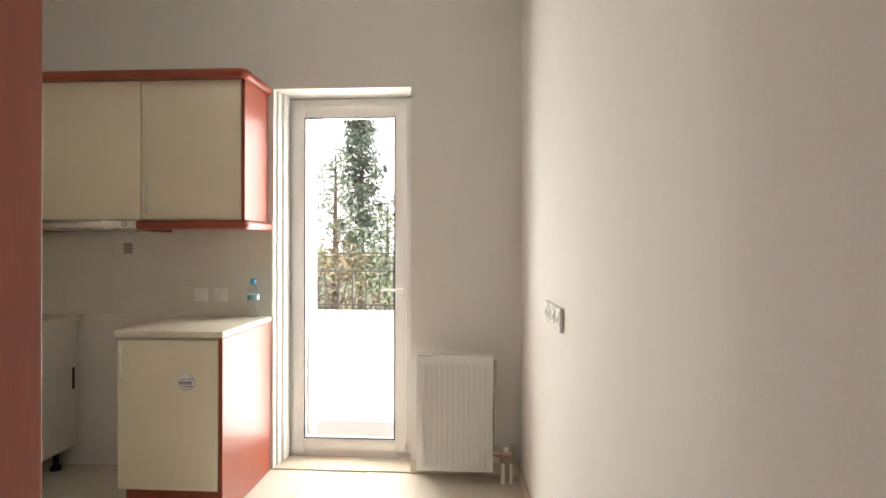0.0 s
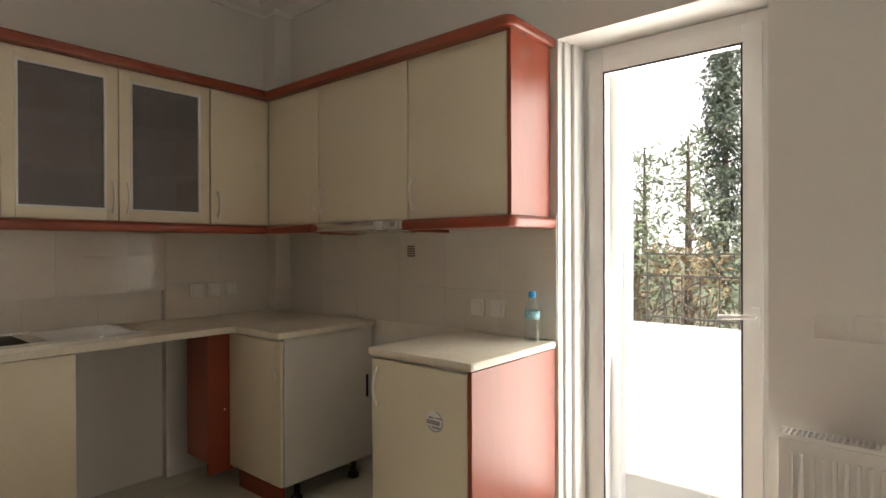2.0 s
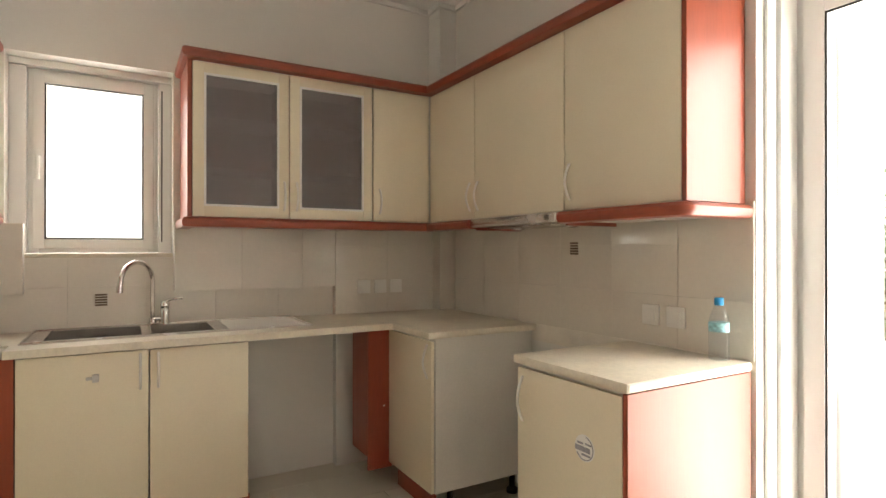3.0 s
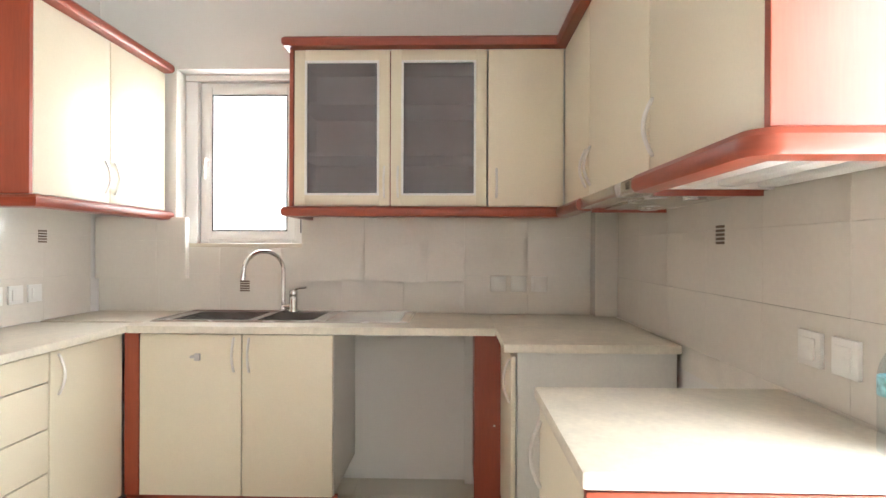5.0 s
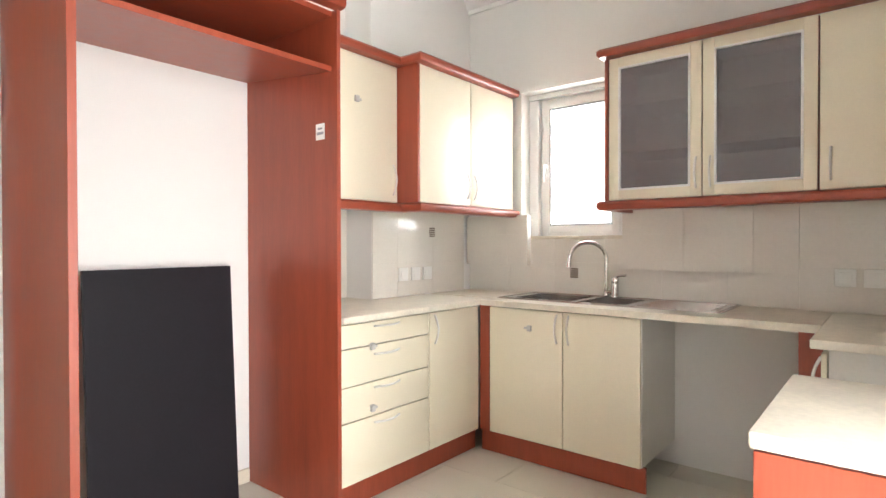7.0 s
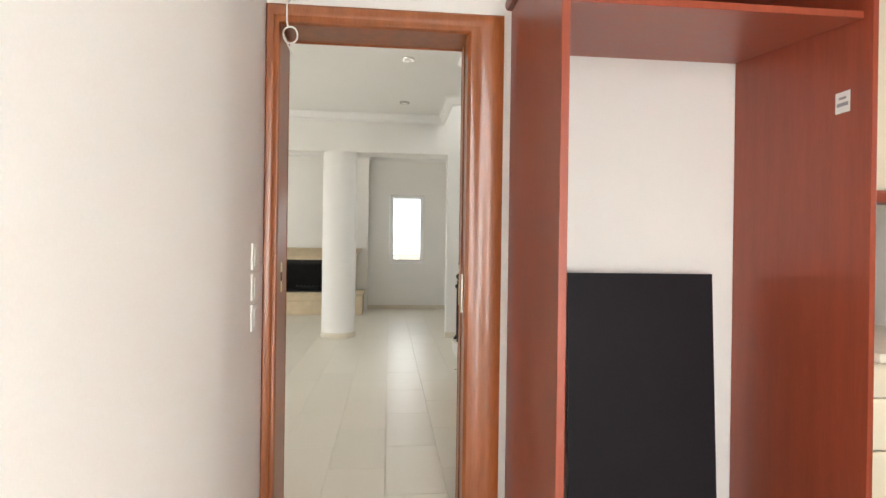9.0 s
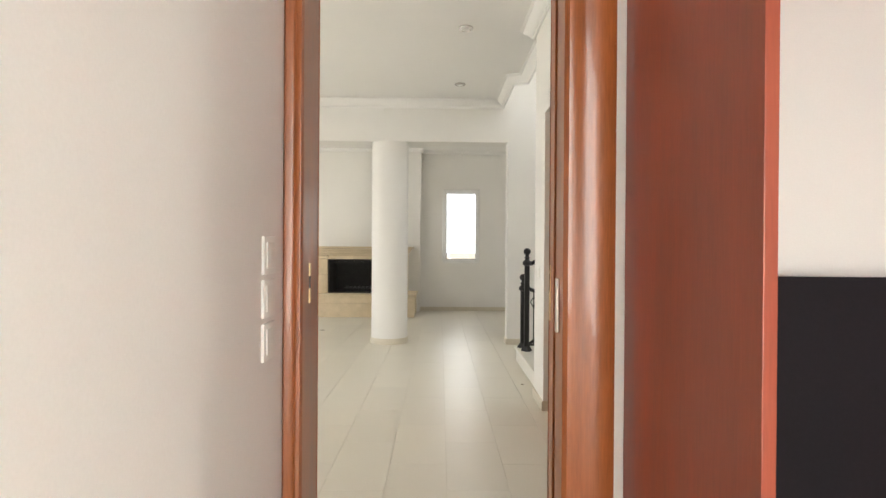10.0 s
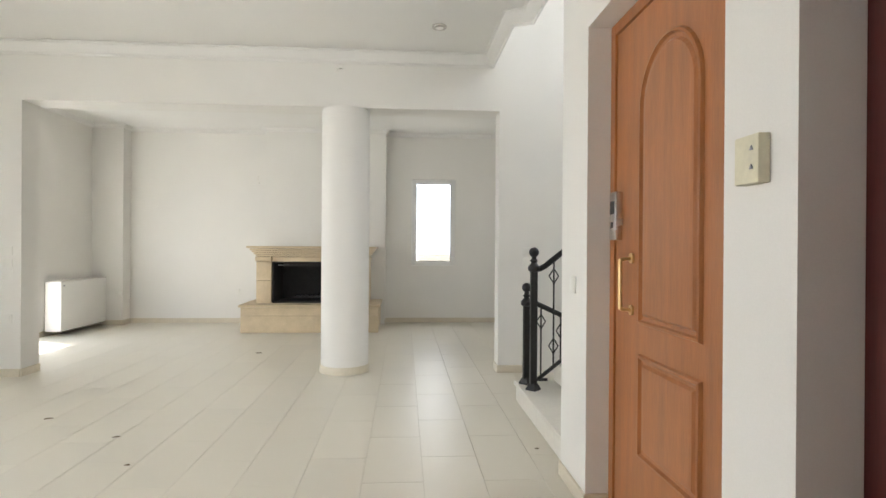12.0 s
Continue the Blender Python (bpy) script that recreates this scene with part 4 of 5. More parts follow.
def casing(bm, y, out, x_in, x_out, ztop):
    """A moulded architrave round the opening, on the wall face y."""
    k = (x_out[0] - x_in[0])
    left, right = [], []
    for o, h in CAS:
        yy = y + out * h
        left.append([(x_in[0] + o * k / 0.078, yy, 0.001), (x_in[0] + o * k / 0.078, yy, ztop + o)])
        right.append([(x_in[1] + o * (x_out[1] - x_in[1]) / 0.078, yy, 0.001), (x_in[1] + o * (x_out[1] - x_in[1]) / 0.078, yy, ztop + o)])
    rows = []
    for l, r in zip(left, right):
        rows.append([bm.verts.new(p) for p in (l[0], l[1], r[1], r[0])])
    for a, b in zip(rows, rows[1:]):
        for i in range(3):
            bm.faces.new((a[i], a[i + 1], b[i + 1], b[i]))
    a, b = rows[0], rows[-1]
    for i in range(3):
        bm.faces.new((a[i], a[i + 1], b[i + 1], b[i]))
    bm.faces.new([r[0] for r in rows])
    bm.faces.new([r[3] for r in rows][::-1])
    return bm


part("architrave", casing(bmesh.new(), YK + 0.001, 1, (OX1 - 0.006, OX0 + 0.006), (XE2 - 0.003, OX0 - 0.145), OZ - 0.006), FRAMEWOOD, dw, "moulded kitchen-side architrave", True)
part("architrave", casing(bmesh.new(), YH - 0.001, -1, (OX1 - 0.006, OX0 + 0.006), (OX1 + 0.075, OX0 - 0.08), OZ - 0.006), FRAMEWOOD, dw, "moulded hall-side architrave", True)
part("jamb", boxes((OX1 - 0.004, OX1 + 0.028, YH + 0.001, YK - 0.001, 0.001, OZ), bevel=0.002), FRAMEWOOD, dw)
part("jamb", boxes((OX0 - 0.028, OX0 + 0.004, -0.088, YK - 0.001, 0.001, OZ), (OX0 - 0.028, OX0 + 0.004, YH + 0.001, -0.136, 0.001, OZ), bevel=0.002), FRAMEWOOD, dw, "slotted jamb for the sliding door")
part("head", boxes((OX0 - 0.028, OX1 + 0.028, YH + 0.001, YK - 0.001, OZ + 0.002, OZ + 0.028), bevel=0.002), FRAMEWOOD, dw)
lf = part("sliding_leaf", boxes((OX0 - 0.026, OX0 - 0.002, -0.132, -0.092, 0.006, OZ - 0.01), bevel=0.002), FRAMEWOOD, dw, "edge of the sliding door leaf")
part("lock_plate", boxes((OX0 + 0.0035, OX0 + 0.006, -0.202, -0.178, 0.935, 1.12), bevel=0.0008), BRASS, dw, "brass lock plate")
part("keyhole", boxes((OX0 + 0.006, OX0 + 0.0064, -0.194, -0.186, 1.03, 1.09)), DARK, dw)
part("keyhole", boxes((OX0 + 0.006, OX0 + 0.0064, -0.194, -0.186, 1.105, 1.12)), DARK, dw)
PALEMETAL = material("satin_nickel", (0.72, 0.69, 0.62), 0.35, 1.0, vary=0.05, scale=10)
part("pull_plate", boxes((OX0 + 0.004, OX0 + 0.012, -0.072, -0.048, 0.915, 1.083), bevel=0.002), PALEMETAL, dw, "pale metal finger pull", True)
part("strike_plate", boxes((OX1 - 0.0065, OX1 - 0.0045, -0.092, -0.068, 1.00, 1.045), bevel=0.0005), BRASS, dw, "brass strike plate")
part("strike_plate", boxes((OX1 - 0.0065, OX1 - 0.0045, -0.092, -0.068, 1.085, 1.125), bevel=0.0005), BRASS, dw, "brass strike plate")
part("strike_hole", boxes((OX1 - 0.0062, OX1 - 0.0042, -0.088, -0.072, 1.047, 1.083)), DARK, dw)
WIRE = material("white_cable", (0.78, 0.76, 0.70), 0.5, vary=0.05, scale=20)
loop = [(0.442, YK + 0.04, 2.20), (0.440, YK + 0.042, 2.10)] + [(0.425 + 0.028 * math.cos(a), YK + 0.046 + 0.004 * math.sin(3 * a), 2.045 + 0.034 * math.sin(a)) for a in [math.pi * k / 8 + 1.2 for k in range(30)]] + [(0.415, YK + 0.048, 1.965)]
solid("cable_loop", tube(bmesh.new(), loop, 0.0035, 6), WIRE, "coiled white electric cable hanging by the doorway", "cable", "", True)
structure("trim_cable_duct", boxes((0.436, 0.448, YK + 0.002, YK + 0.03, 2.195, ZC - 0.001)), PLASTIC, "thin white cable duct")

# ---- hall: entrance door ----
ed = tagged(new("door_entrance"), "closed reddish-brown wooden entrance door with arched panel", "door", "", "structure")
ed.location = (XL - 0.15, -1.83, 0)
dx = XL - 0.112  # room face of the leaf
LY0, LY1 = EY0 + 0.055, EY1 - 0.05
leaf = part("leaf", boxes((dx - 0.05, dx, LY0, LY1, 0.008, EZ - 0.055), bevel=0.003), DOORWOOD, ed)
fb = boxes((dx - 0.05, dx + 0.008, EY0 + 0.001, LY0 - 0.003, 0.002, EZ - 0.001), (dx - 0.05, dx + 0.008, LY1 + 0.003, EY1 - 0.001, 0.002, EZ - 0.001), (dx - 0.05, dx + 0.008, LY0 - 0.003, LY1 + 0.003, EZ - 0.052, EZ - 0.001), bevel=0.003)
part("frame", fb, DOORWOOD, ed)


def panel_outline(y0, y1, z0, z1, arch):
    pts = [(y0, z0), (y1, z0)]
    if arch:
        c, r = (y0 + y1) / 2, (y1 - y0) / 2
        pts += [(c + r * math.cos(math.pi * k / 16), z1 - r + r * math.sin(math.pi * k / 16)) for k in range(17)]
    else:
        pts += [(y1, z1), (y0, z1)]
    return pts


def panel(y0, y1, z0, z1, arch):
    bm = bmesh.new()
    rings = []
    for inset, h in ((0, 0.0005), (0.005, 0.013), (0.014, 0.015), (0.021, 0.003), (0.034, 0.001), (0.044, 0.012), (0.06, 0.013)):
        pts = panel_outline(y0 + inset, y1 - inset, z0 + inset, z1 - inset, arch)
        rings.append([bm.verts.new((dx + h, y, z)) for y, z in pts])
    for a, b in zip(rings, rings[1:]):
        for i in range(len(a)):
            bm.faces.new((a[i], a[(i + 1) % len(a)], b[(i + 1) % len(b)], b[i]))
    bm.faces.new(rings[-1])
    return bm


PY0, PY1 = -2.02, -1.56
part("arched_panel", panel(PY0, PY1, 0.87, 1.935, True), DOORWOOD, leaf, "raised arched panel")
part("lower_panel", panel(PY0, PY1, 0.35, 0.755, False), DOORWOOD, leaf, "raised lower panel")
hd = part("pull_handle", tube(bmesh.new(), [(dx + 0.002, -2.10, 0.917), (dx + 0.045, -2.10, 0.922)] + [(dx + 0.05, -2.10, 0.922 + 0.20 * k / 8) for k in range(9)] + [(dx + 0.045, -2.10, 1.123), (dx + 0.002, -2.10, 1.128)], 0.008, 10), BRASS, leaf, "brass pull handle", True)
for z in (0.917, 1.128):
    part("rosette", rod(bmesh.new(), (dx - 0.001, -2.10, z), (dx + 0.008, -2.10, z), 0.021, 18), BRASS, hd, "", True)
iv = part("lock_unit", boxes((dx + 0.001, dx + 0.034, EY0 + 0.058, EY0 + 0.132, 1.203, 1.412), bevel=0.008), STEEL, ed, "silver door viewer unit", True)
part("screen", boxes((dx + 0.034, dx + 0.0348, EY0 + 0.071, EY0 + 0.118, 1.315, 1.37)), DARK, iv)
part("lens", boxes((dx + 0.034, dx + 0.036, EY0 + 0.081, EY0 + 0.108, 1.255, 1.28), bevel=0.001), DARK, iv)

th = thing("thermostat", (XL, -1.13, 1.37), "yellowed cream plastic wall thermostat with two sliders", "thermostat")
YELLOWED = material("yellowed_plastic", (0.70, 0.66, 0.50), 0.45, vary=0.08, scale=12, grain=60)
part("case", boxes((XL + 0.001, XL + 0.03, -1.175, -1.085, 1.316, 1.428), bevel=0.004), YELLOWED, th, "", True)
for z in (1.352, 1.395):
    bm = bmesh.new()
    bmesh.ops.create_cone(bm, cap_ends=True, segments=3, radius1=0.007, radius2=0.007, depth=0.004, matrix=pose(XL + 0.031, -1.108, z, 90, 0, 90))
    part("slider_mark", bm, STICK, th)
plate("switch", "x", XL, -2.52, 0.993, 0.014, 0.08, label="white switch on the wall by the entrance door")
for z in (1.134, 1.034):
    plate("switch", "y", YB, -1.03, z, 0.014, 0.085, label="white switch behind the stair newel")
for z in (1.113, 1.005, 0.899):
    plate("switch", "y", YB, 3.615, z, 0.014, label="white switch on the pier")
plate("socket", "y", YB, 3.615, 0.511, 0.016, name="wall_socket", label="white wall socket low on the pier")
plate("socket", "y", YB, 3.725, 0.511, 0.016, name="wall_socket", label="white wall socket low on the pier")
for z in (1.2, 1.05, 0.85):
    plate("switch", "x", -0.757, YB - 0.1, z, 0.012, 0.07, label="white switch on the narrow wall end")
plate("socket", "y", YF, 2.67, 0.475, 0.016, name="wall_socket", label="white wall socket beside the fireplace")
plate("socket", "y", YF + 0.23, 4.32, 0.484, 0.016, name="wall_socket", label="white wall socket in the far corner")
plate("socket", "y", YF, -1.245, 0.50, 0.016, name="wall_socket", label="white wall socket below the far window")

# closet front with hanging cables
cl = thing("closet_front", (XL - 0.18, -0.5, 0), "dark red wooden closet front in a wall recess, shade put into its colour", "closet")
CX = XL - 0.152
part("door", boxes((CX - 0.03, CX, -1.005, -0.60, 0.10, 2.4), bevel=0.003), MAHOGANY, cl)
part("door", boxes((CX - 0.03, CX, -0.596, YH - 0.03, 0.10, 2.4), bevel=0.003), MAHOGANY, cl)
part("plinth", boxes((CX - 0.05, CX - 0.01, -1.005, YH - 0.03, 0.002, 0.097)), MAHOGANY, cl)
part("top_panel", boxes((CX - 0.03, CX, -1.005, YH - 0.03, 2.404, ZC - 0.002)), PAINT, cl, "white panel above the closet doors")
for k in range(5):
    y0 = -0.86 + 0.022 * k
    n = 16 + 2 * k
    pts = [(CX + 0.014 + 0.007 * k + 0.006 * math.sin(j * 0.9 + k), y0 + 0.012 * math.sin(j * 0.55 + 1.7 * k) + 0.004 * math.sin(j * 1.9), 2.3 - 0.062 * j) for j in range(n)]
    x, y, z = pts[-1]
    pts += [(x + 0.004, y - 0.012, z - 0.03), (x + 0.01, y - 0.03, z - 0.05), (x + 0.012, y - 0.05, z - 0.056)]
    solid("hanging_cable", tube(bmesh.new(), pts, 0.0022, 6), WIRE, "loose white cable hanging before the closet", "cable", "hanging cables", True)

# column
col = thing("round_column", (0.681, -5.20, 0), "round white plastered column with stone base ring", "column")
part("shaft", lathe(bmesh.new(), [(0.222, 0), (0.222, 2.451)], (0.681, -5.20, 0.0), 48), PAINT, col, "", True)
part("base_ring", lathe(bmesh.new(), [(0.233, 0.001), (0.233, 0.066), (0.230, 0.07)], (0.681, -5.20, 0), 48), SKIRT, col, "beige stone base ring", True)

# fireplace
fp = thing("fireplace", (1.40, -8.0, 0), "pale sandstone fireplace with raised hearth and dark firebox", "fireplace")
FC, FYB = 1.40, YF + 0.222
part("hearth_base", boxes((FC - 0.92, FC + 0.92, FYB, -7.53, 0.002, 0.232), bevel=0.004), SAND, fp, "", True)
part("hearth_base", boxes((FC - 0.92, FC + 0.92, FYB, -7.53, 0.235, 0.345), bevel=0.004), SAND, fp, "", True)
part("hearth_slab", boxes((FC - 0.945, FC + 0.945, FYB, -7.50, 0.348, 0.382), bevel=0.008), SAND, fp, "sandstone hearth slab", True)
for s in (-1, 1):
    a, b = sorted((FC + s * 0.565, FC + s * 0.77))
    part("pilaster", boxes((a, b, FYB, -7.74, 0.384, 0.70), bevel=0.006), SAND, fp, "", True)
    part("pilaster", boxes((a, b, FYB, -7.74, 0.703, 0.965), bevel=0.006), SAND, fp, "", True)
    part("bracket", boxes((a - 0.01, b + 0.01, FYB, -7.70, 0.968, 1.03), bevel=0.015), SAND, fp, "", True)
part("lintel", boxes((FC - 0.563, FC + 0.563, FYB, -7.76, 0.962, 1.028), bevel=0.004), SAND, fp, "", True)
for k in range(4):
    part("mantel_moulding", boxes((FC - 0.775 - 0.022 * k, FC + 0.775 + 0.022 * k, FYB, -7.72 + 0.022 * k, 1.032 + 0.028 * k, 1.058 + 0.028 * k), bevel=0.008), SAND, fp, "", True)
part("mantel_shelf", boxes((FC - 0.87, FC + 0.87, FYB, -7.60, 1.146, 1.176), bevel=0.006), SAND, fp, "sandstone mantel shelf", True)
part("firebox", boxes((FC - 0.562, FC + 0.562, FYB, FYB + 0.02, 0.384, 0.96), (FC - 0.562, FC - 0.535, FYB + 0.02, -7.77, 0.384, 0.96), (FC + 0.535, FC + 0.562, FYB + 0.02, -7.77, 0.384, 0.96), (FC - 0.535, FC + 0.535, FYB + 0.02, -7.77, 0.384, 0.398), (FC - 0.535, FC + 0.535, FYB + 0.02, -7.77, 0.942, 0.96)), SOOT, fp, "sooty firebox")
gr = part("grate", boxes((FC - 0.3, FC + 0.3, -8.1, -8.085, 0.452, 0.467), (FC - 0.3, FC + 0.3, -7.9, -7.885, 0.452, 0.467)), IRON, fp, "black iron grate")
for k in range(9):
    x = FC - 0.28 + 0.07 * k
    part("grate_bar", boxes((x - 0.006, x + 0.006, -8.12, -7.87, 0.468, 0.48)), IRON, gr)
part("damper_bar", boxes((FC - 0.48, FC + 0.48, -7.80, -7.79, 0.90, 0.92)), IRON, fp)

# fan heater unit below the far terrace side
fc = thing("wall_heater", (XR - 0.12, -7.8, 0.06), "large white boxy steel wall heater", "radiator")
part("case", boxes((XR - 0.22, XR - 0.012, -8.36, -7.28, 0.06, 0.70), bevel=0.02), ENAMEL, fc, "", True)
part("top_grille", boxes((XR - 0.19, XR - 0.04, -8.3, -7.34, 0.701, 0.705)), INNER, fc)
part("bottom_slot", boxes((XR - 0.20, XR - 0.04, -8.3, -7.34, 0.052, 0.059)), DARK, fc)
part("badge", boxes((XR - 0.2215, XR - 0.2205, -7.36, -7.32, 0.64, 0.655)), STICK, fc)

# stairs and railing
st = thing("stairs", (-1.4, -3.4, 0), "pale marble stairs behind the hall wall", "stairs")
for k in range(6):
    x1 = XL - 0.03 - 0.29 * k
    part("step", boxes((x1 - 0.30, x1 - 0.02, -4.10, -2.723, 0.155 * k + 0.002, 0.155 * (k + 1) - 0.03)), MARBLE, st)
    part("tread", boxes((x1 - 0.31, x1, -4.10, -2.723, 0.155 * (k + 1) - 0.028, 0.155 * (k + 1)), bevel=0.004), MARBLE, st, "pale marble tread", True)
rl = thing("stair_railing", (-0.80, -3.81, 0.155), "black wrought-iron stair railing with ball-topped newels", "railing")


def newel(x, y, z0, top, square):
    h = top - z0
    bm = bmesh.new()
    box(bm, x - 0.024, x + 0.024, y - 0.024, y + 0.024, z0 + 0.04, top - 0.17, 0.006)
    n = part("newel", bm, IRON, rl, "", True)
    part("foot", lathe(bmesh.new(), [(0.055, 0), (0.055, 0.012), (0.03, 0.05)], (x, y, z0 + 0.001), 4), IRON, n)
    part("collar", lathe(bmesh.new(), [(0.022, -0.18), (0.042, -0.165), (0.044, -0.14), (0.03, -0.125), (0.018, -0.11), (0.03, -0.095), (0.018, -0.085), (0.016, -0.06)], (x, y, top), 18), IRON, n, "", True)
    part("ball", ball(bmesh.new(), (x, y, top - 0.036), 0.036), IRON, n, "", True)


newel(-0.80, -3.806, 0.155, 1.175, True)
newel(-0.79, -3.99, 0.155, 0.91, True)


def bar(name, pts, r):
    part(name, tube(bmesh.new(), pts, r, 10), IRON, rl, "", True)


bar("handrail", [(-0.80, -3.806, 1.02), (-0.84, -3.806, 1.02), (-0.88, -3.806, 1.04), (-1.44, -3.806, 1.49), (-2.24, -3.806, 2.09)], 0.021)
bar("lower_rail", [(-0.80, -3.806, 0.232), (-0.84, -3.806, 0.237), (-1.44, -3.806, 0.71), (-2.24, -3.806, 1.31)], 0.014)
bar("handrail", [(-0.79, -3.99, 0.768), (-0.84, -3.99, 0.763), (-0.90, -3.99, 0.738), (-2.04, -3.99, 0.21)], 0.019)
bar("lower_rail", [(-0.80, -3.99, 0.185), (-0.95, -3.99, 0.185)], 0.012)


def baluster(x, y, z0, z1, marks):
    bm = rod(bmesh.new(), (x, y, z0), (x, y, z1), 0.0065, 8)
    b = part("baluster", bm, IRON, rl)
    for z in marks:
        w = 0.034
        part("diamond", tube(bmesh.new(), [(x, y, z - 0.055), (x - w * 0.45, y, z - 0.03), (x - w, y, z), (x - w * 0.45, y, z + 0.03), (x, y, z + 0.055), (x + w * 0.45, y, z + 0.03), (x + w, y, z), (x + w * 0.45, y, z - 0.03), (x, y, z - 0.055)], 0.005, 6), IRON, b)


for k in range(5):
    x = -0.945 - 0.15 * k
    baluster(x, -3.806, 0.33 + 0.116 * k, 1.10 + 0.116 * k, (0.97 + 0.116 * k, 0.47 + 0.116 * k))
for k in range(3):
    x = -0.90 - 0.15 * k
    baluster(x, -3.99, 0.18 + 0.155 * k, 0.74 - 0.07 * k, (0.62 - 0.07 * k,))

# ceiling lights and bare fittings
for x, y in ((-0.135, -2.822), (-0.146, -4.368)):
    cl = thing("recessed_ceiling_light", (x, y, ZC), "small round recessed ceiling light, switched off", "ceiling light", "recessed lights")
    part("ring", lathe(bmesh.new(), [(0.034, 0), (0.056, 0.0), (0.06, 0.006), (0.06, 0.014)], (x, y, ZC - 0.015), 24), STEEL, cl, "satin metal ring", True)
    part("lens", lathe(bmesh.new(), [(0.032, 0), (0.033, 0.002)], (x, y, ZC - 0.018), 20), ENAMEL, cl)
wf = thing("bare_lamp_wire", (0.720, YB + 0.02, 2.91), "bare lamp connector hanging from the beam", "cable")
part("connector", boxes((0.705, 0.730, YB + 0.012, YB + 0.03, 2.80, 2.825), (0.740, 0.760, YB + 0.014, YB + 0.03, 2.785, 2.815), bevel=0.003), PLASTIC, wf)
part("wire", tube(bmesh.new(), [(0.720, YB + 0.001, 2.85), (0.720, YB + 0.02, 2.845), (0.718, YB + 0.02, 2.815)], 0.003, 6), WIRE, wf)
part("wire", tube(bmesh.new(), [(0.725, YB + 0.001, 2.85), (0.740, YB + 0.02, 2.84), (0.750, YB + 0.02, 2.80)], 0.003, 6), WIRE, wf)
for x, z in ((2.367, 2.20), (4.30, 2.36)):
    wf = thing("bare_lamp_wire", (x, YF + 0.03, z), "bare lamp wire on the far wall", "cable")
    part("wire", tube(bmesh.new(), [(x, YF + 0.002, z + (0.05 if x < 4 else 0.27)), (x + 0.008, YF + 0.03, z + 0.02), (x, YF + 0.035, z - 0.04)], 0.005, 6), WIRE, wf)
    part("connector", boxes((x - 0.02, x + 0.02, YF + 0.02, YF + 0.05, z - 0.075, z - 0.045), bevel=0.004), PLASTIC, wf)
LEAFLET = material("debris_brown", (0.22, 0.18, 0.12), 0.8, vary=0.3, scale=40)
for x, y, r in ((1.70, -6.08, 0.04), (2.49, -3.78, 0.035), (1.86, -3.39, 0.03), (1.58, -2.94, 0.018), (-0.65, -3.07, 0.016)):
    bm = bmesh.new()
    pts = [bm.verts.new((x + r * (0.7 + 0.5 * random.random()) * math.cos(a), y + 0.6 * r * math.sin(a), 0.003 + 0.006 * random.random())) for a in [k * 1.05 for k in range(6)]]
    top = bm.verts.new((x, y, 0.012))
    for i in range(6):
        bm.faces.new((pts[i], pts[(i + 1) % 6], top))
    bm.faces.new(pts[::-1])
    solid("dry_leaf", bm, LEAFLET, "small dry leaf scrap on the floor", "leaf", "floor scraps")

# ---- outside ----
GRASS = material("dry_garden_ground", (0.16, 0.14, 0.09), 0.9, vary=0.3, scale=1.5, grain=30, bump=0.3)
structure("ground", boxes((-400, 400, -400, 400, -0.6, -0.5)), GRASS, "garden ground reaching far off")
# self-lit white ring; its glow stands in for the overexposed sky
haze = bpy.data.materials.new("glowing_haze")
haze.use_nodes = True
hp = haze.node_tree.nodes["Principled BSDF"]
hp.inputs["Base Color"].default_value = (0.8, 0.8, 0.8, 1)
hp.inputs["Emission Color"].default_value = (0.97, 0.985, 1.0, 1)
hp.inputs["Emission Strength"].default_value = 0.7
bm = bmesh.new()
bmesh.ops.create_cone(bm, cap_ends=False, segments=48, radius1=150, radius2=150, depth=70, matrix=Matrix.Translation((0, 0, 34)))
structure("backdrop", bm, haze, "glowing white ring standing in for the bright hazy sky")
structure("terrace", boxes((-8, 3, YN + 0.5, 6.2, -0.5, -0.03), (-1.55, 1.4, YN + 0.3, YN + 0.5, -0.5, -0.03)), TERRACE, "pale tiled terrace")
structure("wall_terrace", boxes((-2.1, -1.84, YN + 0.5, 6.15, -0.5, 3.2)), WHITEWASH, "white rendered terrace side wall")
structure("wall_parapet", boxes((-1.84, 3.0, 5.95, 6.15, -0.03, 0.58)), WHITEWASH, "white rendered terrace parapet")
# pale floor and parapet added so that the east door looks out on brightness
structure("terrace_east_added", boxes((XR + 0.3, 9.5, -24, 0.5, -0.5, -0.03)), TERRACE, "pale tiled east terrace added to brighten the door view")
structure("wall_parapet_east_added", boxes((9.5, 9.7, -24, 0.5, -0.5, 0.9)), WHITEWASH, "white rendered east parapet added to brighten the door view")
structure("wall_neighbour", boxes((-6.6, -6.2, -3, 4.2, -0.5, 4.2)), WHITEWASH, "pale rendered neighbouring wall")
RAILING = material("weathered_grey_iron", (0.10, 0.095, 0.09), 0.55, vary=0.2, scale=12, grain=70)
fe = thing("terrace_fence", (0.2, 6.05, 0.58), "black iron fence with crossed bars on the parapet", "fence")
for z in (0.64, 1.02, 1.22):
    part("rail", boxes((-1.71, 2.6, 6.04, 6.06, z, z + 0.016)), RAILING, fe)
for k in range(27):
    x = -1.67 + 0.155 * k
    part("post" if k % 6 == 0 else "baluster", boxes((x - 0.006, x + 0.006, 6.044, 6.056, 0.582, 1.25 if k % 6 == 0 else 1.02)), RAILING, fe)
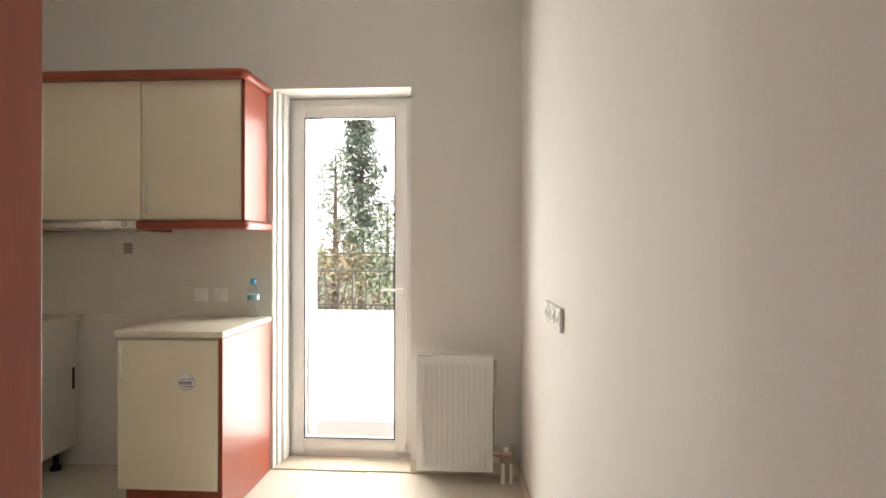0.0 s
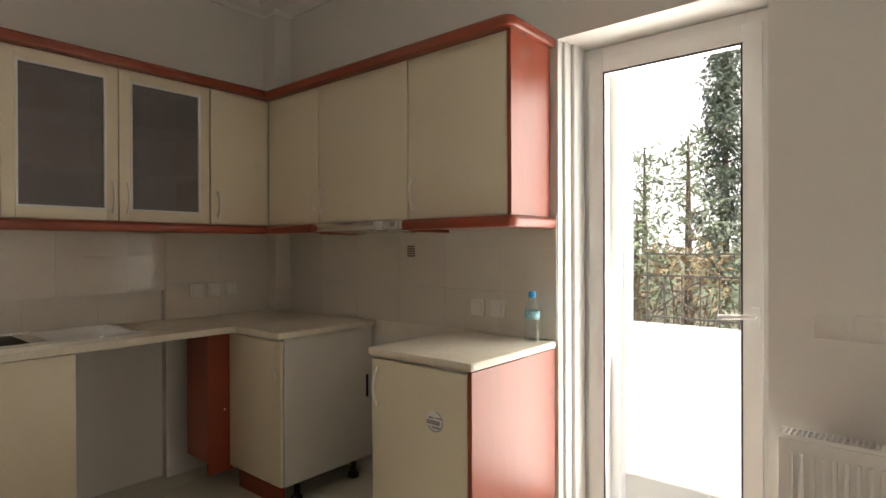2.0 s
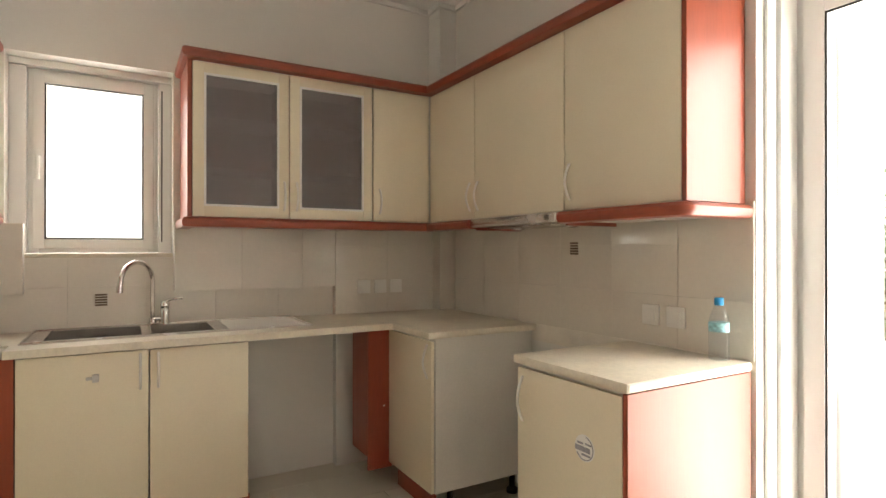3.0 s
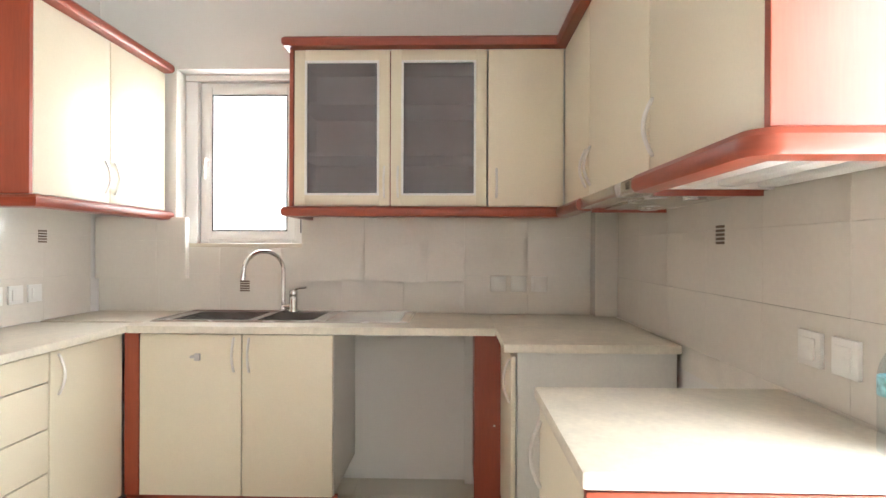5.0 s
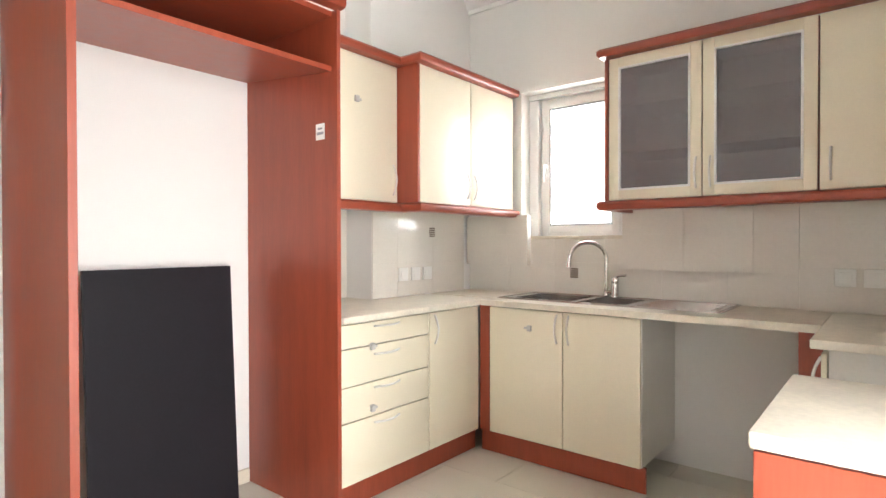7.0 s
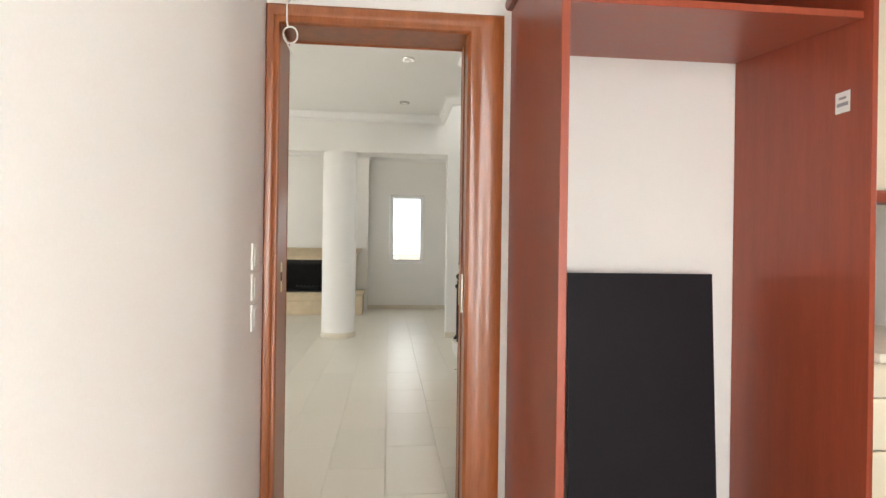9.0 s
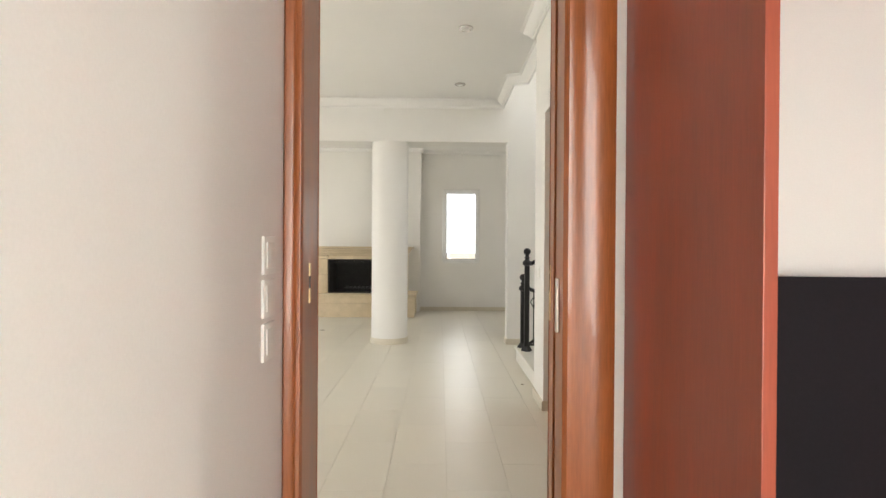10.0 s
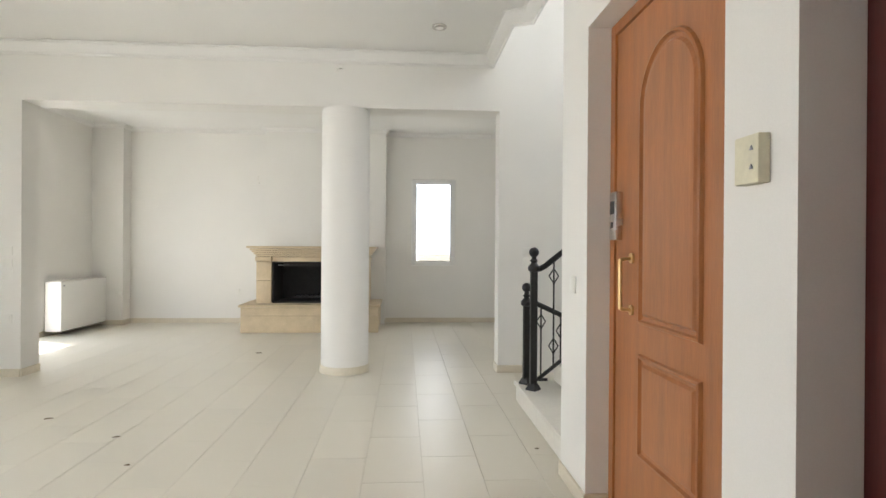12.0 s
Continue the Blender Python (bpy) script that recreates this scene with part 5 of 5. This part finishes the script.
for k in range(5):
    x = -1.67 + 0.93 * k
    part("cross_bar", rod(bmesh.new(), (x, 6.05, 0.66), (x + 0.5, 6.05, 1.02), 0.006, 6), RAILING, fe)
    part("cross_bar", rod(bmesh.new(), (x + 0.5, 6.05, 0.66), (x, 6.05, 1.02), 0.006, 6), RAILING, fe)


def foliage(name, spots, leaf, mat, parent, seed):
    """Many small leaf blades round clump centres (x, y, z, radius, count, squash)."""
    rng = np.random.default_rng(seed)
    verts, faces = [], []
    for cx, cy, cz, r, n, sq in spots:
        d = rng.normal(size=(n, 3))
        d /= np.linalg.norm(d, axis=1)[:, None]
        p = d * (r * rng.random(n) ** 0.45)[:, None] * np.array([1, 1, sq]) + np.array([cx, cy, cz])
        a, b = rng.normal(size=(n, 3)), rng.normal(size=(n, 3))
        a /= np.linalg.norm(a, axis=1)[:, None]
        b -= a * (a * b).sum(1)[:, None]
        b /= np.linalg.norm(b, axis=1)[:, None]
        s = leaf * (0.6 + 0.8 * rng.random(n))[:, None]
        for q, u, v in zip(p, a * s, b * s * 0.35):
            k = len(verts)
            verts += [q - u, q + v, q + u, q - v]
            faces.append((k, k + 1, k + 2, k + 3))
    me = bpy.data.meshes.new(name)
    me.from_pydata([tuple(v) for v in verts], [], faces)
    me.materials.append(mat)
    ob = new(name, me)
    ob.parent = parent
    ob.location = -parent.location
    return ob


# leaf green raised so that its colour carries the glare from outside
GREEN = material("glare_lifted_green", (0.27, 0.33, 0.22), 0.7, vary=0.35, scale=3, grain=20)
DGREEN = material("cypress_green", (0.15, 0.19, 0.14), 0.7, vary=0.3, scale=3, grain=20)
RUST = material("photinia_leaf", (0.36, 0.27, 0.15), 0.6, vary=0.5, scale=5, grain=20)
BARK = material("grey_bark", (0.16, 0.12, 0.09), 0.9, vary=0.25, scale=8, grain=50, bump=0.4)


def conifer(x, y, h, r, seed, mat, label, thin=1.0):
    t = thing("conifer_tree", (x, y, -0.5), label, "tree", "garden trees")
    part("trunk", rod(bmesh.new(), (x, y, -0.499), (x, y, h - 0.5), 0.09, 10, 0.015), BARK, t, "", True)
    rng = random.Random(seed)
    spots, bm = [], bmesh.new()
    n = int(26 * h / 4)
    for k in range(n):
        f = 0.16 + 0.84 * k / n
        a = k * 2.4 + rng.random()
        reach = r * (1.05 - f) ** 0.75 * (0.55 + 0.6 * rng.random())
        z = -0.5 + h * f
        tip = (x + reach * math.cos(a), y + reach * math.sin(a), z + 0.25 * reach)
        rod(bm, (x, y, z), tip, 0.018, 5, 0.005)
        for j in (0.5, 0.85, 1.05):
            spots.append((x + j * (tip[0] - x), y + j * (tip[1] - y), z + j * (tip[2] - z), 0.2 + 0.2 * rng.random(), int(34 * thin), 0.8))
    part("branches", bm, BARK, t)
    foliage("crown", spots, 0.055, mat, t, seed)


conifer(-2.32, 9.6, 3.45, 0.85, 3, GREEN, "young light green pine tree behind the terrace", 0.5)
conifer(-3.48, 11.0, 3.6, 0.8, 5, GREEN, "slim light green pine tree behind the terrace", 0.5)
conifer(-2.95, 9.2, 2.3, 0.7, 9, GREEN, "bushy light green pine tree behind the terrace", 0.5)
conifer(-1.55, 10.6, 2.6, 0.7, 11, GREEN, "low light green pine tree behind the terrace", 0.5)
conifer(-2.36, 12.0, 6.2, 0.62, 7, DGREEN, "tall dark cypress tree behind the terrace", 2.4)
for k, (x, y) in enumerate(((-2.5, 7.6), (-1.75, 7.8), (-0.9, 7.5), (-2.1, 8.3), (-3.3, 8.2))):
    t = thing("garden_shrub", (x, y, -0.5), "reddish-green leafy shrub behind the fence", "shrub", "garden shrubs")
    rr = random.Random(k)
    bm = bmesh.new()
    spots = []
    for j in range(9):
        a, l = j * 2.4, 0.25 + 0.35 * rr.random()
        tip = (x + l * math.cos(a), y + l * math.sin(a), 0.5 + 0.75 * rr.random())
        rod(bm, (x, y, -0.499), tip, 0.014, 5, 0.005)
        spots.append((*tip, 0.22 + 0.12 * rr.random(), 38, 0.9))
    part("stems", bm, BARK, t)
    foliage("leaves", spots, 0.05, RUST if k % 2 else GREEN, t, 20 + k)

# ---- wall tiles ----


def tile_mesh(name, w, h, axis, mat, t=0.006):
    bm = boxes((0, w, 0, t, 0, h)) if axis == "y" else (boxes((0, t, 0, w, 0, h)) if axis == "x" else boxes((0, w, 0, h, 0, t)))
    edges = [e for e in bm.edges]
    bmesh.ops.bevel(bm, geom=edges, offset=0.0005, segments=1, affect="EDGES")
    return mesh_of(name, bm, mat)


def tiled(backing, name, axis, face, out, a0, a1, z0, z1, tw=0.33, th=0.20):
    """Rows of glazed tiles over a stretch of wall; out is the sign of the room side."""
    cache = {}
    g = 0.0007
    z = z0
    while z < z1 - 0.01:
        zt = min(z + th, z1)
        a = a0
        while a < a1 - 0.01:
            at = min(a + tw, a1)
            key = (round(at - a, 4), round(zt - z, 4))
            if key not in cache:
                cache[key] = tile_mesh(name, at - a - g, zt - z - g, axis, WALLTILE)
            o = new(name, cache[key])
            o.parent = backing
            d = face + (0.002 if out > 0 else -0.008)
            o.location = (a + g / 2, d, z + g / 2) if axis == "y" else (d, a + g / 2, z + g / 2)
            a = at
        z = zt


def backing(name, *rows):
    return structure(name, boxes(*rows), GROUT, "cream glazed wall tiles with thin joints")


ZT = 0.89
b = backing("wall_tiles_north", (-2.93, DX0 - 0.004, YN - 0.002, YN - 0.0005, 0.80, UZ0 + 0.02))
tiled(b, "tile", "y", YN - 0.0005, -1, -2.93, DX0 - 0.004, ZT, UZ0 + 0.01)
b = backing("wall_tiles_west", (XW + 0.0005, XW + 0.002, 0.27, 2.89, 0.85, WZ0 - 0.013))
tiled(b, "tile", "x", XW + 0.0005, 1, 0.272, 2.242, ZT, WZ0 - 0.013)
b = backing("wall_boxing_north", (XW + 0.009, -3.026, 1.388, 2.242, 1.057, UZ0 - 0.002), (XW + 0.009, -3.026, 2.242, 2.898, 0.889, UZ0 - 0.002))
tiled(b, "tile", "x", -3.027, 1, 1.388, 2.242, 1.057, UZ0 - 0.004)
tiled(b, "tile", "x", -3.027, 1, 2.244, 2.898, ZT, UZ0 - 0.004)
b = backing("wall_boxing_south", (XW + 0.009, -3.026, 0.282, 0.766, 1.066, 1.39))
tiled(b, "tile", "x", -3.027, 1, 0.282, 0.766, 1.066, 1.388)
b = backing("wall_tiles_south", (-2.99, -2.126, 0.2705, 0.272, 0.889, UZ0 - 0.002), (-2.124, -1.499, YS + 0.0005, YS + 0.002, 0.889, UZ0 - 0.002))
tiled(b, "tile", "y", 0.2705, 1, -2.99, -2.126, ZT, UZ0 - 0.004)
tiled(b, "tile", "y", YS + 0.0005, 1, -2.124, -1.499, ZT, UZ0 - 0.004)

# ---- floor tiles ----
cache = {}


def floor_tiles(x0, x1, y0, y1, ox, oy):
    w, h, g = 0.305, 0.66, 0.002
    k = 0
    x = x0 + ox
    while x < x1:
        a, b = max(x, x0), min(x + w, x1)
        y = y0 + oy - (h / 2 if k % 2 else 0)
        while y < y1:
            c, d = max(y, y0), min(y + h, y1)
            if b - a > 0.02 and d - c > 0.02:
                key = (round(b - a, 3), round(d - c, 3))
                if key not in cache:
                    cache[key] = tile_mesh("floor_tile", b - a - g, d - c - g, "z", FLOORTILE, 0.005)
                o = new("floor_tile", cache[key])
                o.parent = floor
                o.location = (a + g / 2, c + g / 2, -0.005)
            y += h
        x += w
        k += 1


floor_tiles(-1.4, 4.8, -8.6, -0.09, -0.103, -0.33)
floor_tiles(XW, XE2, -0.09, YN, -0.1, -0.2)
